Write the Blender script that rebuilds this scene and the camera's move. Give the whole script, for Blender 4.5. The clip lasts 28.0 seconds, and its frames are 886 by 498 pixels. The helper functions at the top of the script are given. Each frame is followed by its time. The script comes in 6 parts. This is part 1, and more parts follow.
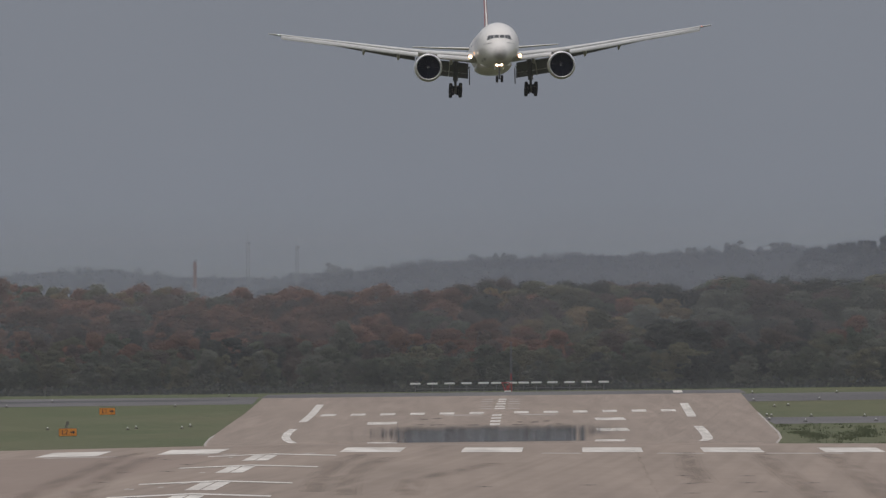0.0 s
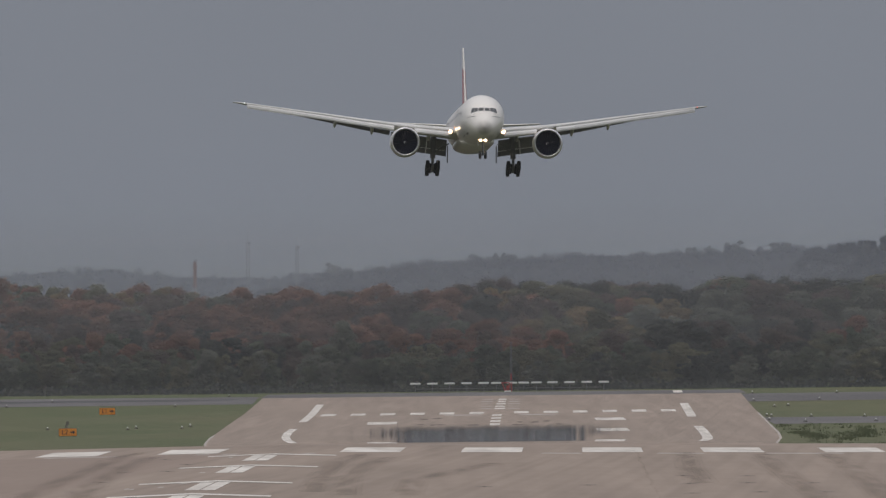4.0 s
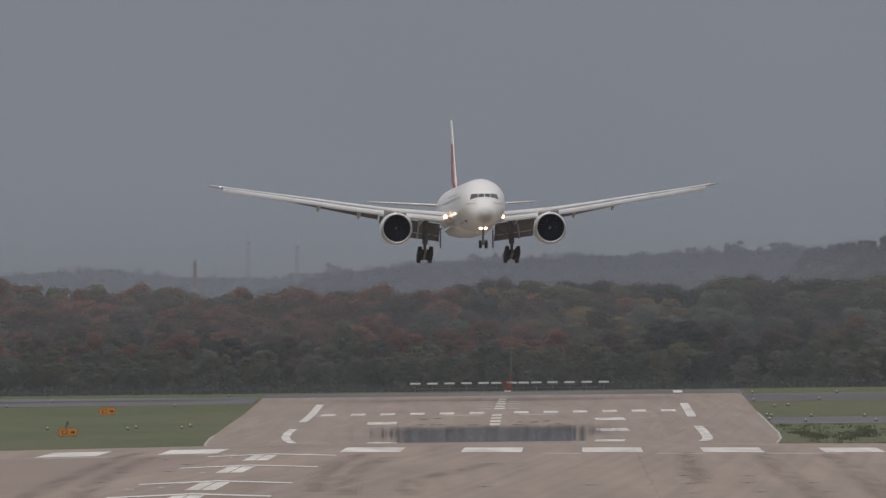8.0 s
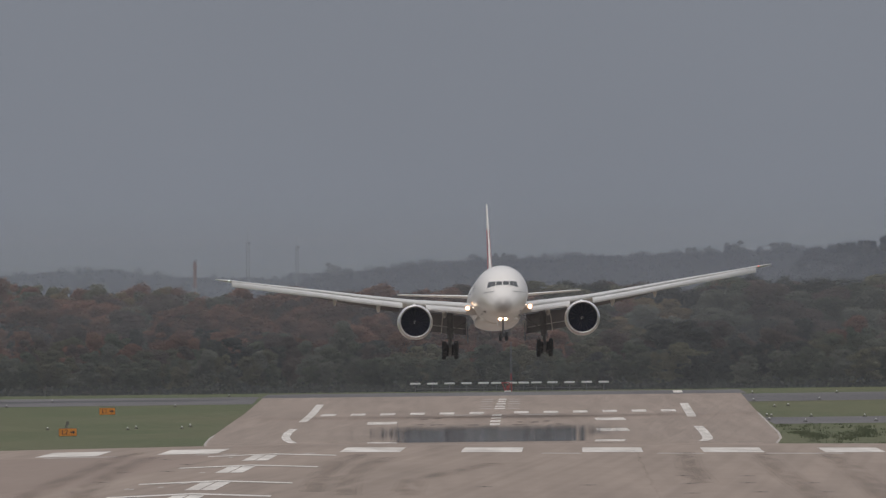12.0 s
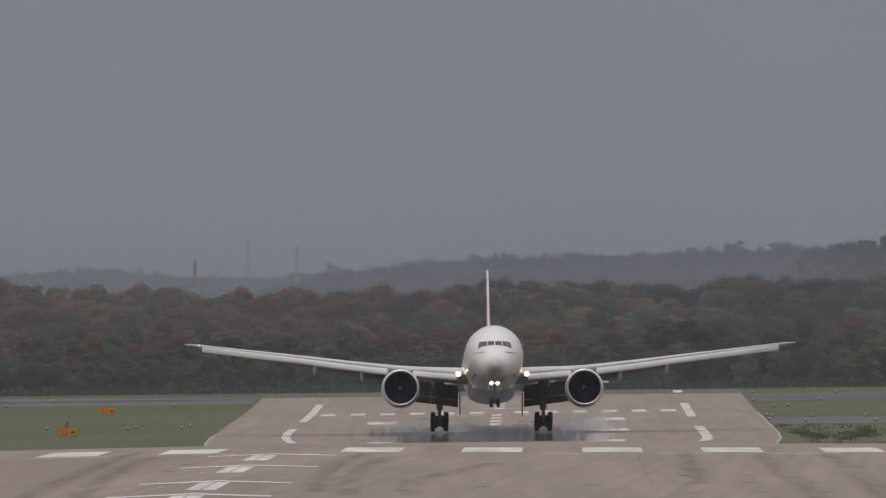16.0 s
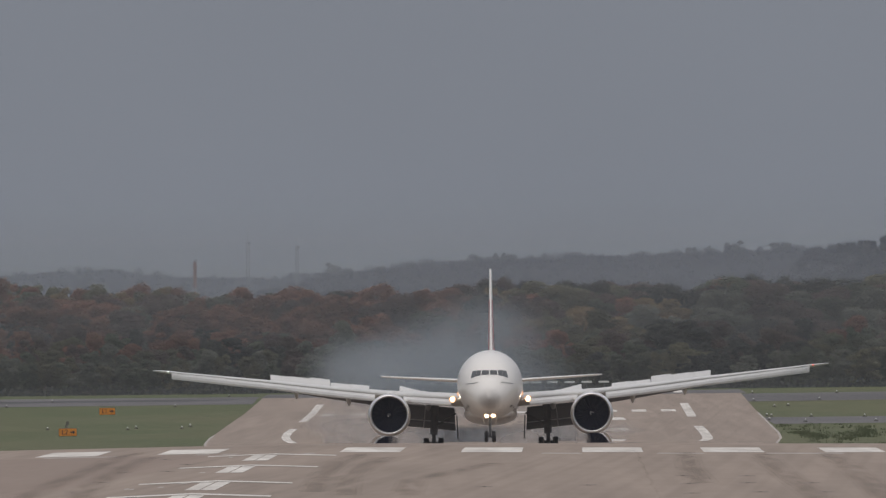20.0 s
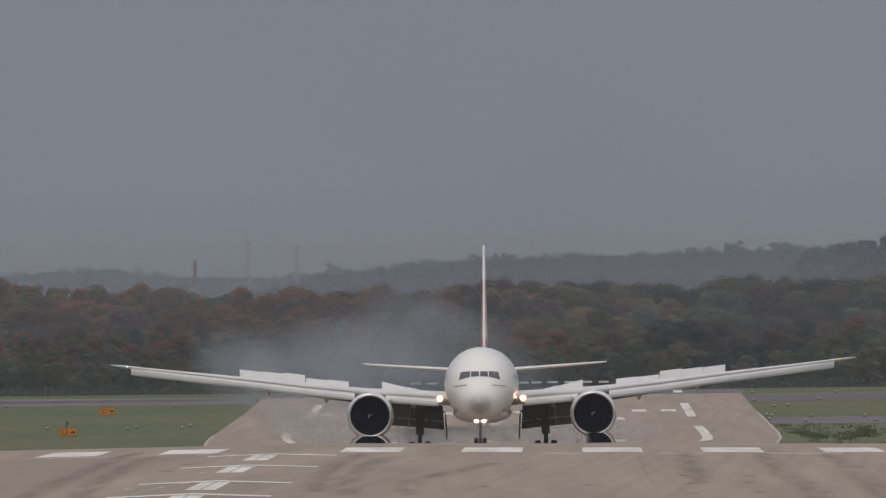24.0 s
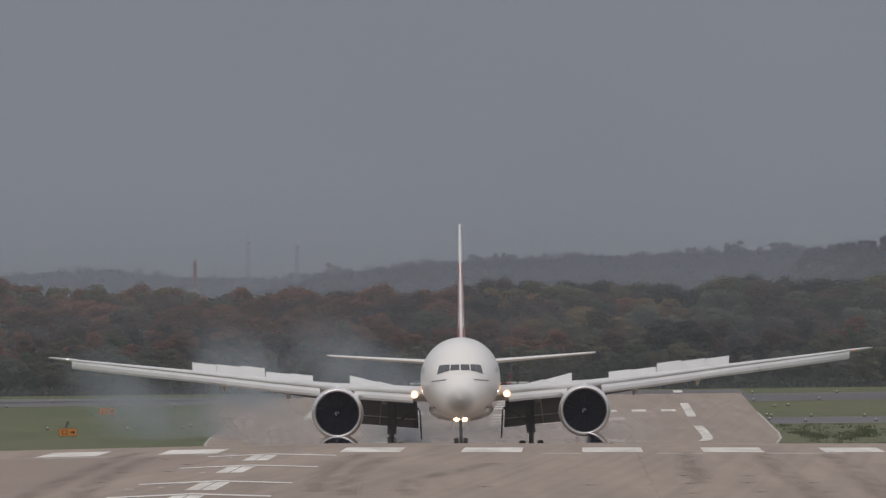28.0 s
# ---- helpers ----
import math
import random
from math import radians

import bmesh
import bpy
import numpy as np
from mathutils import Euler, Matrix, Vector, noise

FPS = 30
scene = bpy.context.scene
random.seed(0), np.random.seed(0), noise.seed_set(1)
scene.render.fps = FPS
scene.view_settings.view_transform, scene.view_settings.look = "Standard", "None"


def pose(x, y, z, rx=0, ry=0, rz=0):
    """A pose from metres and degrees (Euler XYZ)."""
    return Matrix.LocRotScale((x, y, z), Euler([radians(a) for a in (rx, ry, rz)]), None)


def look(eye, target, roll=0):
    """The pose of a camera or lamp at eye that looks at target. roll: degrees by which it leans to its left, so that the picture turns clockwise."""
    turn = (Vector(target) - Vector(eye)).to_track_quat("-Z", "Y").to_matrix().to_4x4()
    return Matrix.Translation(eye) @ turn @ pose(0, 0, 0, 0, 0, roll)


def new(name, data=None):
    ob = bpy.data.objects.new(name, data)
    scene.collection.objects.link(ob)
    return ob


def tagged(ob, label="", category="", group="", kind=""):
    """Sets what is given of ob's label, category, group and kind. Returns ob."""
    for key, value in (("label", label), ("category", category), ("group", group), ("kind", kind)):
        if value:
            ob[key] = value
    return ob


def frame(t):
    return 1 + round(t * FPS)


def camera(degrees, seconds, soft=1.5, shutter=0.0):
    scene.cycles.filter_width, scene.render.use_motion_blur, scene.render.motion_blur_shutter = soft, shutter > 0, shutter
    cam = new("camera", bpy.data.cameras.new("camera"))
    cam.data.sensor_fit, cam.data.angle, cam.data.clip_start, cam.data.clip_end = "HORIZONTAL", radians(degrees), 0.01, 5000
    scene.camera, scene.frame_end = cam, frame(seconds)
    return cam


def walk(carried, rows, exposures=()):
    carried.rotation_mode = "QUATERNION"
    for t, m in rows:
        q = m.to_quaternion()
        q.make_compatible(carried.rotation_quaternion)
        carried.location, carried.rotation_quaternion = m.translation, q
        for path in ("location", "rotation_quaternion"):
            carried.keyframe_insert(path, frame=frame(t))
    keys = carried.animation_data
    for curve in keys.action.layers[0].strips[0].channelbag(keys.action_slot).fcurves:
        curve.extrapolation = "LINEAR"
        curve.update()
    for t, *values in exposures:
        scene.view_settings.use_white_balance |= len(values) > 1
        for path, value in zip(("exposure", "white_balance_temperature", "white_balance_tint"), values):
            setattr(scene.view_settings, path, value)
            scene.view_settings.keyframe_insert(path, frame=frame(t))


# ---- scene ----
# A long lens behind the runway's end, standing still.
scene.cycles.transparent_max_bounces = 200
cam = camera(2.04, 28.0, soft=1.3, shutter=0.5)
EYE = (0.0, 0.0, 4.0)
CAM_POSE = look(EYE, (0.0, 1000.0, 6.7025), -0.65)
walk(cam, [(0.0, CAM_POSE), (28.0, CAM_POSE)], [(0.0, 0.0), (28.0, 0.0)])


# ---- world and sun: an even overcast, brighter overhead ----
def overcast():
    world = bpy.data.worlds.new("overcast_sky")
    scene.world = world
    world.use_nodes = True
    nt = world.node_tree
    nt.nodes.clear()
    out = nt.nodes.new("ShaderNodeOutputWorld")
    co = nt.nodes.new("ShaderNodeTexCoord")
    sep = nt.nodes.new("ShaderNodeSeparateXYZ")
    nt.links.new(co.outputs["Generated"], sep.inputs[0])
    up = nt.nodes.new("ShaderNodeMath")
    up.operation = "MAXIMUM"
    up.inputs[1].default_value = 0.0
    nt.links.new(sep.outputs["Z"], up.inputs[0])
    gain = nt.nodes.new("ShaderNodeMath")
    gain.operation = "MULTIPLY_ADD"
    gain.inputs[1].default_value = 3.0
    gain.inputs[2].default_value = 1.0
    nt.links.new(up.outputs[0], gain.inputs[0])
    cloud = nt.nodes.new("ShaderNodeTexNoise")
    cloud.inputs["Scale"].default_value = 55.0
    cloud.inputs["Detail"].default_value = 3.0
    nt.links.new(co.outputs["Generated"], cloud.inputs["Vector"])
    ramp = nt.nodes.new("ShaderNodeMapRange")
    ramp.inputs["To Min"].default_value = 0.955
    ramp.inputs["To Max"].default_value = 1.045
    nt.links.new(cloud.outputs[0], ramp.inputs["Value"])
    mul = nt.nodes.new("ShaderNodeMath")
    mul.operation = "MULTIPLY"
    nt.links.new(gain.outputs[0], mul.inputs[0])
    nt.links.new(ramp.outputs[0], mul.inputs[1])
    grey = nt.nodes.new("ShaderNodeBackground")
    tint = nt.nodes.new("ShaderNodeMix")
    tint.data_type = "RGBA"
    tint.inputs["A"].default_value = (0.209, 0.227, 0.265, 1)
    tint.inputs["B"].default_value = (0.227, 0.2215, 0.232, 1)
    nt.links.new(up.outputs[0], tint.inputs["Factor"])
    nt.links.new(tint.outputs["Result"], grey.inputs["Color"])
    nt.links.new(mul.outputs[0], grey.inputs["Strength"])
    sky = nt.nodes.new("ShaderNodeTexSky")
    sky.sky_type = "NISHITA"
    sky.sun_disc = False
    sky.sun_elevation = radians(48)
    sky.sun_rotation = radians(205)
    sky.air_density, sky.dust_density = 2.0, 4.0
    blue = nt.nodes.new("ShaderNodeBackground")
    blue.inputs["Strength"].default_value = 0.05
    nt.links.new(sky.outputs[0], blue.inputs["Color"])
    mix = nt.nodes.new("ShaderNodeMixShader")
    mix.inputs[0].default_value = 0.06
    nt.links.new(grey.outputs[0], mix.inputs[1])
    nt.links.new(blue.outputs[0], mix.inputs[2])
    nt.links.new(mix.outputs[0], out.inputs["Surface"])


overcast()
sun = new("sun", bpy.data.lights.new("sun", "SUN"))
sun.data.energy, sun.data.angle, sun.data.color = 0.62, radians(35), (1.0, 0.93, 0.84)
sun.matrix_world = look((-20, -38, 90), (0, 0, 0))


# ---- materials ----
def material(name, base, rough=0.8, metal=0.0, vary=0.0, scale=1.0, other=None, stretch=(1, 1, 1), fine=0.0, bump=0.0,
             per="", emit=None, coat=0.0, spec=0.5, thin=0.0, streak=None, smear=None):
    """A surface of two tones at two scales. per: 'object' or 'island' for tones that differ piece by piece."""
    m = bpy.data.materials.new(name)
    m.use_nodes = True
    nt = m.node_tree
    b = nt.nodes["Principled BSDF"]
    b.inputs["Roughness"].default_value = rough
    b.inputs["Metallic"].default_value = metal
    b.inputs["Coat Weight"].default_value = coat
    b.inputs["Specular IOR Level"].default_value = spec
    b.inputs["Base Color"].default_value = (*base, 1)
    if emit:
        b.inputs["Emission Color"].default_value = (*emit[0], 1)
        b.inputs["Emission Strength"].default_value = emit[1]
    if vary or other:
        co = nt.nodes.new("ShaderNodeTexCoord")
        mp = nt.nodes.new("ShaderNodeMapping")
        mp.inputs["Scale"].default_value = stretch
        nt.links.new(co.outputs["Object"], mp.inputs[0])
        big = nt.nodes.new("ShaderNodeTexNoise")
        big.inputs["Scale"].default_value = scale
        big.inputs["Detail"].default_value = 5.0
        big.inputs["Roughness"].default_value = 0.62
        nt.links.new(mp.outputs[0], big.inputs["Vector"])
        small = nt.nodes.new("ShaderNodeTexNoise")
        small.inputs["Scale"].default_value = scale * 9.0
        small.inputs["Detail"].default_value = 3.0
        nt.links.new(mp.outputs[0], small.inputs["Vector"])
        mix = nt.nodes.new("ShaderNodeMix")
        mix.data_type = "RGBA"
        mix.inputs["A"].default_value = (*base, 1)
        mix.inputs["B"].default_value = (*(other or tuple(c * (1 - vary) for c in base)), 1)
        rng = nt.nodes.new("ShaderNodeMapRange")
        rng.inputs["From Min"].default_value, rng.inputs["From Max"].default_value = 0.36, 0.64
        nt.links.new(big.outputs[0], rng.inputs["Value"])
        nt.links.new(rng.outputs[0], mix.inputs["Factor"])
        last = mix.outputs["Result"]
        gain = nt.nodes.new("ShaderNodeMapRange")
        gain.inputs["To Min"].default_value, gain.inputs["To Max"].default_value = 1 - fine, 1 + fine
        nt.links.new(small.outputs[0], gain.inputs["Value"])
        hsv = nt.nodes.new("ShaderNodeHueSaturation")
        nt.links.new(last, hsv.inputs["Color"])
        nt.links.new(gain.outputs[0], hsv.inputs["Value"])
        last = hsv.outputs[0]
        if streak:
            m2 = nt.nodes.new("ShaderNodeMapping")
            m2.inputs["Scale"].default_value = streak[0]
            m2.inputs["Rotation"].default_value = (0, 0, streak[1])
            nt.links.new(co.outputs["Object"], m2.inputs[0])
            sn = nt.nodes.new("ShaderNodeTexNoise")
            sn.inputs["Scale"].default_value = 1.0
            sn.inputs["Detail"].default_value = 4.0
            sn.inputs["Distortion"].default_value = 0.4
            nt.links.new(m2.outputs[0], sn.inputs["Vector"])
            sr = nt.nodes.new("ShaderNodeMapRange")
            sr.inputs["From Min"].default_value, sr.inputs["From Max"].default_value = 0.3, 0.7
            sr.inputs["To Min"].default_value, sr.inputs["To Max"].default_value = 1 - streak[2], 1 + streak[2]
            nt.links.new(sn.outputs[0], sr.inputs["Value"])
            h3 = nt.nodes.new("ShaderNodeHueSaturation")
            nt.links.new(last, h3.inputs["Color"])
            nt.links.new(sr.outputs[0], h3.inputs["Value"])
            last = h3.outputs[0]
        if smear:
            m3 = nt.nodes.new("ShaderNodeMapping")
            m3.vector_type = "TEXTURE"
            m3.inputs["Rotation"].default_value = (0, 0, smear[1])
            m3.inputs["Scale"].default_value = smear[0]
            nt.links.new(co.outputs["Object"], m3.inputs[0])
            tn = nt.nodes.new("ShaderNodeTexNoise")
            tn.inputs["Scale"].default_value = 1.0
            tn.inputs["Detail"].default_value = 1.0
            nt.links.new(m3.outputs[0], tn.inputs["Vector"])
            tr_ = nt.nodes.new("ShaderNodeMapRange")
            tr_.inputs["From Min"].default_value, tr_.inputs["From Max"].default_value = 0.35, 0.62
            tr_.inputs["To Min"].default_value, tr_.inputs["To Max"].default_value = 1 - smear[2], 1.04
            nt.links.new(tn.outputs[0], tr_.inputs["Value"])
            h4 = nt.nodes.new("ShaderNodeHueSaturation")
            nt.links.new(last, h4.inputs["Color"])
            nt.links.new(tr_.outputs[0], h4.inputs["Value"])
            last = h4.outputs[0]
        if per:
            src = nt.nodes.new("ShaderNodeObjectInfo" if per == "object" else "ShaderNodeNewGeometry")
            r = src.outputs["Random"] if per == "object" else src.outputs["Random Per Island"]
            pr = nt.nodes.new("ShaderNodeMapRange")
            pr.inputs["To Min"].default_value, pr.inputs["To Max"].default_value = (0.78, 1.22) if per == "object" else (0.85, 1.15)
            nt.links.new(r, pr.inputs["Value"])
            h2 = nt.nodes.new("ShaderNodeHueSaturation")
            nt.links.new(last, h2.inputs["Color"])
            nt.links.new(pr.outputs[0], h2.inputs["Value"])
            last = h2.outputs[0]
        nt.links.new(last, b.inputs["Base Color"])
        if thin:
            tr = nt.nodes.new("ShaderNodeBsdfTranslucent")
            nt.links.new(last, tr.inputs["Color"])
            ms = nt.nodes.new("ShaderNodeMixShader")
            ms.inputs[0].default_value = thin
            nt.links.new(b.outputs[0], ms.inputs[1])
            nt.links.new(tr.outputs[0], ms.inputs[2])
            nt.links.new(ms.outputs[0], nt.nodes["Material Output"].inputs["Surface"])
        if bump:
            bp = nt.nodes.new("ShaderNodeBump")
            bp.inputs["Strength"].default_value = bump
            nt.links.new(small.outputs[0], bp.inputs["Height"])
            nt.links.new(bp.outputs[0], b.inputs["Normal"])
    return m


CONCRETE = material("runway_concrete", (0.316, 0.252, 0.205), 0.85, vary=0.2, scale=0.12, other=(0.288, 0.231, 0.188),
                    stretch=(1, 0.10, 1), fine=0.09, spec=0.25, streak=((0.75, 0.007, 1), 0.0, 0.11), smear=((0.38, 190.0, 1.0), -0.021, 0.07))
ASPHALT = material("taxiway_asphalt", (0.165, 0.158, 0.158), 0.9, vary=0.3, scale=0.03, stretch=(1, 0.3, 1), fine=0.15, spec=0.2)
PAINT = material("marking_paint", (0.76, 0.715, 0.65), 0.7, other=(0.50, 0.455, 0.40), scale=0.7, stretch=(1, 0.06, 1), fine=0.2)
ARROWPAINT = material("fresh_marking_paint", (0.80, 0.76, 0.70), 0.7, other=(0.66, 0.62, 0.56), scale=0.3, stretch=(1, 0.1, 1), fine=0.1)
WORN = material("worn_marking_paint", (0.47, 0.43, 0.385), 0.8, other=(0.36, 0.31, 0.27), scale=0.4, stretch=(1, 0.15, 1), fine=0.15)
WORNCONC = [material("worn_concrete", tuple(c * k for c in (0.330, 0.258, 0.212)), 0.85, other=tuple(c * k * 0.93 for c in (0.330, 0.258, 0.212)), scale=0.3, stretch=(1, 0.05, 1), fine=0.06,
                     spec=0.25) for k in (0.95, 0.90, 0.85)]
GRASS = material("airfield_grass", (0.103, 0.121, 0.063), 0.95, other=(0.138, 0.137, 0.078), scale=0.035, stretch=(1, 0.22, 1),
                 fine=0.18, bump=0.3, spec=0.1)
WEED = material("tall_grass", (0.098, 0.118, 0.064), 0.9, other=(0.125, 0.138, 0.078), scale=0.2, fine=0.3, per="island", spec=0.1)
LEAF_GREEN = material("dark_green_leaves", (0.112, 0.126, 0.092), 0.8, other=(0.142, 0.148, 0.108), scale=0.25, fine=0.30, per="object", spec=0.05, thin=0.5)
LEAF_OLIVE = material("olive_leaves", (0.192, 0.178, 0.116), 0.8, other=(0.145, 0.140, 0.096), scale=0.25, fine=0.30, per="object", spec=0.05, thin=0.5)
LEAF_RUST = material("russet_leaves", (0.270, 0.138, 0.100), 0.85, other=(0.205, 0.118, 0.092), scale=0.25, fine=0.30, per="object", spec=0.05, thin=0.5)
# For conifers and for trees in shade, that shade put into the colour.
LEAF_DARK = material("shade_dark_leaves", (0.058, 0.064, 0.062), 0.8, other=(0.074, 0.076, 0.066), scale=0.25, fine=0.30, per="object", spec=0.05, thin=0.4)
LEAF_MAROON = material("maroon_leaves", (0.150, 0.106, 0.096), 0.85, other=(0.118, 0.096, 0.086), scale=0.25, fine=0.30, per="object", spec=0.05, thin=0.5)
LEAF_GOLD = material("yellowing_leaves", (0.300, 0.215, 0.118), 0.85, other=(0.215, 0.170, 0.104), scale=0.3, fine=0.30, per="object", spec=0.05, thin=0.5)
LEAF_GREY = material("grey_green_leaves", (0.190, 0.194, 0.158), 0.85, other=(0.145, 0.150, 0.122), scale=0.3, fine=0.30, per="object", spec=0.05, thin=0.5)
BARK = material("grey_bark", (0.11, 0.09, 0.075), 0.9, vary=0.35, scale=1.5, stretch=(1, 1, 0.2), fine=0.2, bump=0.4)
WHITE = material("white_aircraft_paint", (0.90, 0.865, 0.81), 0.32, other=(0.84, 0.805, 0.755), scale=0.25, fine=0.03, coat=0.25)
GREYWING = material("grey_wing_paint", (0.69, 0.68, 0.66), 0.45, other=(0.60, 0.595, 0.58), scale=0.35, fine=0.06)
SLATMETAL = material("pale_leading_edge", (0.76, 0.75, 0.73), 0.4, other=(0.68, 0.67, 0.66), scale=0.5, fine=0.05)
LIPMETAL = material("polished_inlet_lip", (0.82, 0.81, 0.80), 0.28, metal=0.9, other=(0.70, 0.69, 0.69), scale=1.0, fine=0.04)
DUCT = material("inlet_duct_liner", (0.022, 0.026, 0.044), 0.7, vary=0.3, scale=1.0, fine=0.1, spec=0.15)
BLADE = material("fan_blade", (0.022, 0.026, 0.046), 0.8, metal=0.0, vary=0.2, scale=2.0, fine=0.1, spec=0.06)
STRUT = material("landing_gear_steel", (0.18, 0.18, 0.185), 0.5, metal=0.2, vary=0.35, scale=2.5, fine=0.15)
TYRE = material("tyre_rubber", (0.022, 0.022, 0.023), 0.75, vary=0.3, scale=3.0, fine=0.2)
HUB = material("wheel_hub", (0.24, 0.24, 0.25), 0.45, metal=0.4, vary=0.3, scale=3.0, fine=0.1)
GLASS = material("cockpit_glass", (0.065, 0.068, 0.072), 0.12, vary=0.3, scale=1.0, coat=0.5)
RADOME = material("shaded_tip_radome_paint", (0.90, 0.865, 0.81), 0.34, other=(0.86, 0.825, 0.775), scale=0.3, fine=0.03, coat=0.2)


def shade_tip(m, at, inner, outer, tone):
    """Shade of the nose painted grey round its tip, fading into the paint."""
    nt = m.node_tree
    b = nt.nodes["Principled BSDF"]
    paint = b.inputs["Base Color"].links[0].from_socket
    co = nt.nodes.new("ShaderNodeTexCoord")
    off = nt.nodes.new("ShaderNodeVectorMath")
    off.operation = "DISTANCE"
    off.inputs[1].default_value = at
    nt.links.new(co.outputs["Object"], off.inputs[0])
    fade = nt.nodes.new("ShaderNodeMapRange")
    fade.interpolation_type = "SMOOTHSTEP"
    fade.inputs["From Min"].default_value, fade.inputs["From Max"].default_value = inner, outer
    fade.inputs["To Min"].default_value, fade.inputs["To Max"].default_value = 1.0, 0.0
    nt.links.new(off.outputs["Value"], fade.inputs["Value"])
    mix = nt.nodes.new("ShaderNodeMix")
    mix.data_type = "RGBA"
    mix.inputs["B"].default_value = (*tone, 1)
    nt.links.new(fade.outputs[0], mix.inputs["Factor"])
    nt.links.new(paint, mix.inputs["A"])
    nt.links.new(mix.outputs["Result"], b.inputs["Base Color"])


# The shade at the nose goes into the radome's colour as a grey gradient.
shade_tip(RADOME, (0.0, -36.9, 3.75), 0.15, 1.9, (0.44, 0.415, 0.39))
RED = material("red_tail_paint", (0.42, 0.05, 0.05), 0.4, other=(0.36, 0.045, 0.045), scale=0.4, fine=0.05, coat=0.3)
GREEN = material("green_tail_paint", (0.03, 0.20, 0.09), 0.4, vary=0.15, scale=0.4, fine=0.05, coat=0.3)
# Grey darkened so that the flaps' underside shade sits in the colour.
FLAPGREY = material("flap_shade_grey", (0.17, 0.17, 0.18), 0.6, vary=0.25, scale=0.5, fine=0.1)
BLACK = material("black_paint", (0.03, 0.03, 0.03), 0.5, vary=0.2, scale=1.0, fine=0.1)
DARKTEXT = material("dark_grey_lettering", (0.09, 0.09, 0.09), 0.6, vary=0.1, scale=1.0)
LAMP = material("landing_light_glow", (0.9, 0.85, 0.75), 0.3, emit=((1.0, 0.88, 0.68), 22.0))
# Orange halo of the landing lamps, put on as glow of an added dish.
HALO_GLOW = material("lamp_halo_glow", (0.30, 0.20, 0.13), 0.5, emit=((1.0, 0.50, 0.26), 0.9))
LAMP_SMALL = material("small_light_glow", (0.9, 0.85, 0.75), 0.3, emit=((1.0, 0.84, 0.6), 2.0))
LAMP_RED = material("red_light_glow", (0.6, 0.08, 0.06), 0.3, emit=((1.0, 0.12, 0.08), 1.2))
LAMP_GREEN = material("white_tip_light_glow", (0.8, 0.85, 0.8), 0.3, emit=((0.9, 1.0, 0.92), 2.0))
ORANGE = material("orange_sign_face", (0.76, 0.29, 0.035), 0.55, other=(0.68, 0.24, 0.03), scale=2.0, fine=0.06)
SIGNRED = material("red_enamel", (0.34, 0.055, 0.05), 0.5, other=(0.28, 0.055, 0.05), scale=1.0, fine=0.08)
LIGHTBODY = material("runway_light_housing", (0.16, 0.145, 0.13), 0.6, vary=0.3, scale=4.0)
INSET = material("inset_light_housing", (0.265, 0.213, 0.178), 0.6, vary=0.25, scale=4.0)
LENS = material("runway_light_lens", (0.85, 0.85, 0.82), 0.25, emit=((1.0, 0.97, 0.9), 0.08))
PANELWHITE = material("white_panel", (0.82, 0.82, 0.80), 0.55, other=(0.76, 0.76, 0.74), scale=0.8, fine=0.05)
FEATHER_DARK = material("dark_feathers", (0.15, 0.145, 0.14), 0.9, vary=0.3, scale=6.0, fine=0.2)
FEATHER_GREY = material("grey_feathers", (0.34, 0.35, 0.37), 0.9, vary=0.3, scale=6.0, fine=0.2)
FEATHER_PALE = material("white_feathers", (0.72, 0.71, 0.70), 0.9, vary=0.2, scale=6.0, fine=0.1)


# Distance haze is put into the surface as a pale tone and a glow.
def haze_glow_material(name, col, glow):
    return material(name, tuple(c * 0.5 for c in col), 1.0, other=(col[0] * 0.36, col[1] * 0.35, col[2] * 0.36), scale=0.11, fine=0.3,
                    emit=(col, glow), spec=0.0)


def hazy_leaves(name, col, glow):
    """Far foliage with haze put into its colour and glow, so its own shading is almost lost."""
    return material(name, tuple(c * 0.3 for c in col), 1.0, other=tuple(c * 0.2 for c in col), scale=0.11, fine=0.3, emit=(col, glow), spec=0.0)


RIDGE_FAR = haze_glow_material("distant_hill_pale", (0.119, 0.130, 0.155), 0.64)
RIDGE_MID = haze_glow_material("distant_hill_wooded", (0.094, 0.102, 0.124), 0.66)
RIDGE_NEAR = haze_glow_material("distant_hill_dark", (0.066, 0.073, 0.092), 0.58)
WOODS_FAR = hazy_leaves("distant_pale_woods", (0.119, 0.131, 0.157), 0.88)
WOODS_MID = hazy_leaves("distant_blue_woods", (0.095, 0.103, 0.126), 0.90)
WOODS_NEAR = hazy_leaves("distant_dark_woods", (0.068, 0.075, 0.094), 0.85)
RIDGE_PALE = haze_glow_material("distant_pale_trees", (0.138, 0.147, 0.167), 0.78)
RIDGE_TREE = haze_glow_material("distant_tree_tops", (0.112, 0.121, 0.142), 0.74)


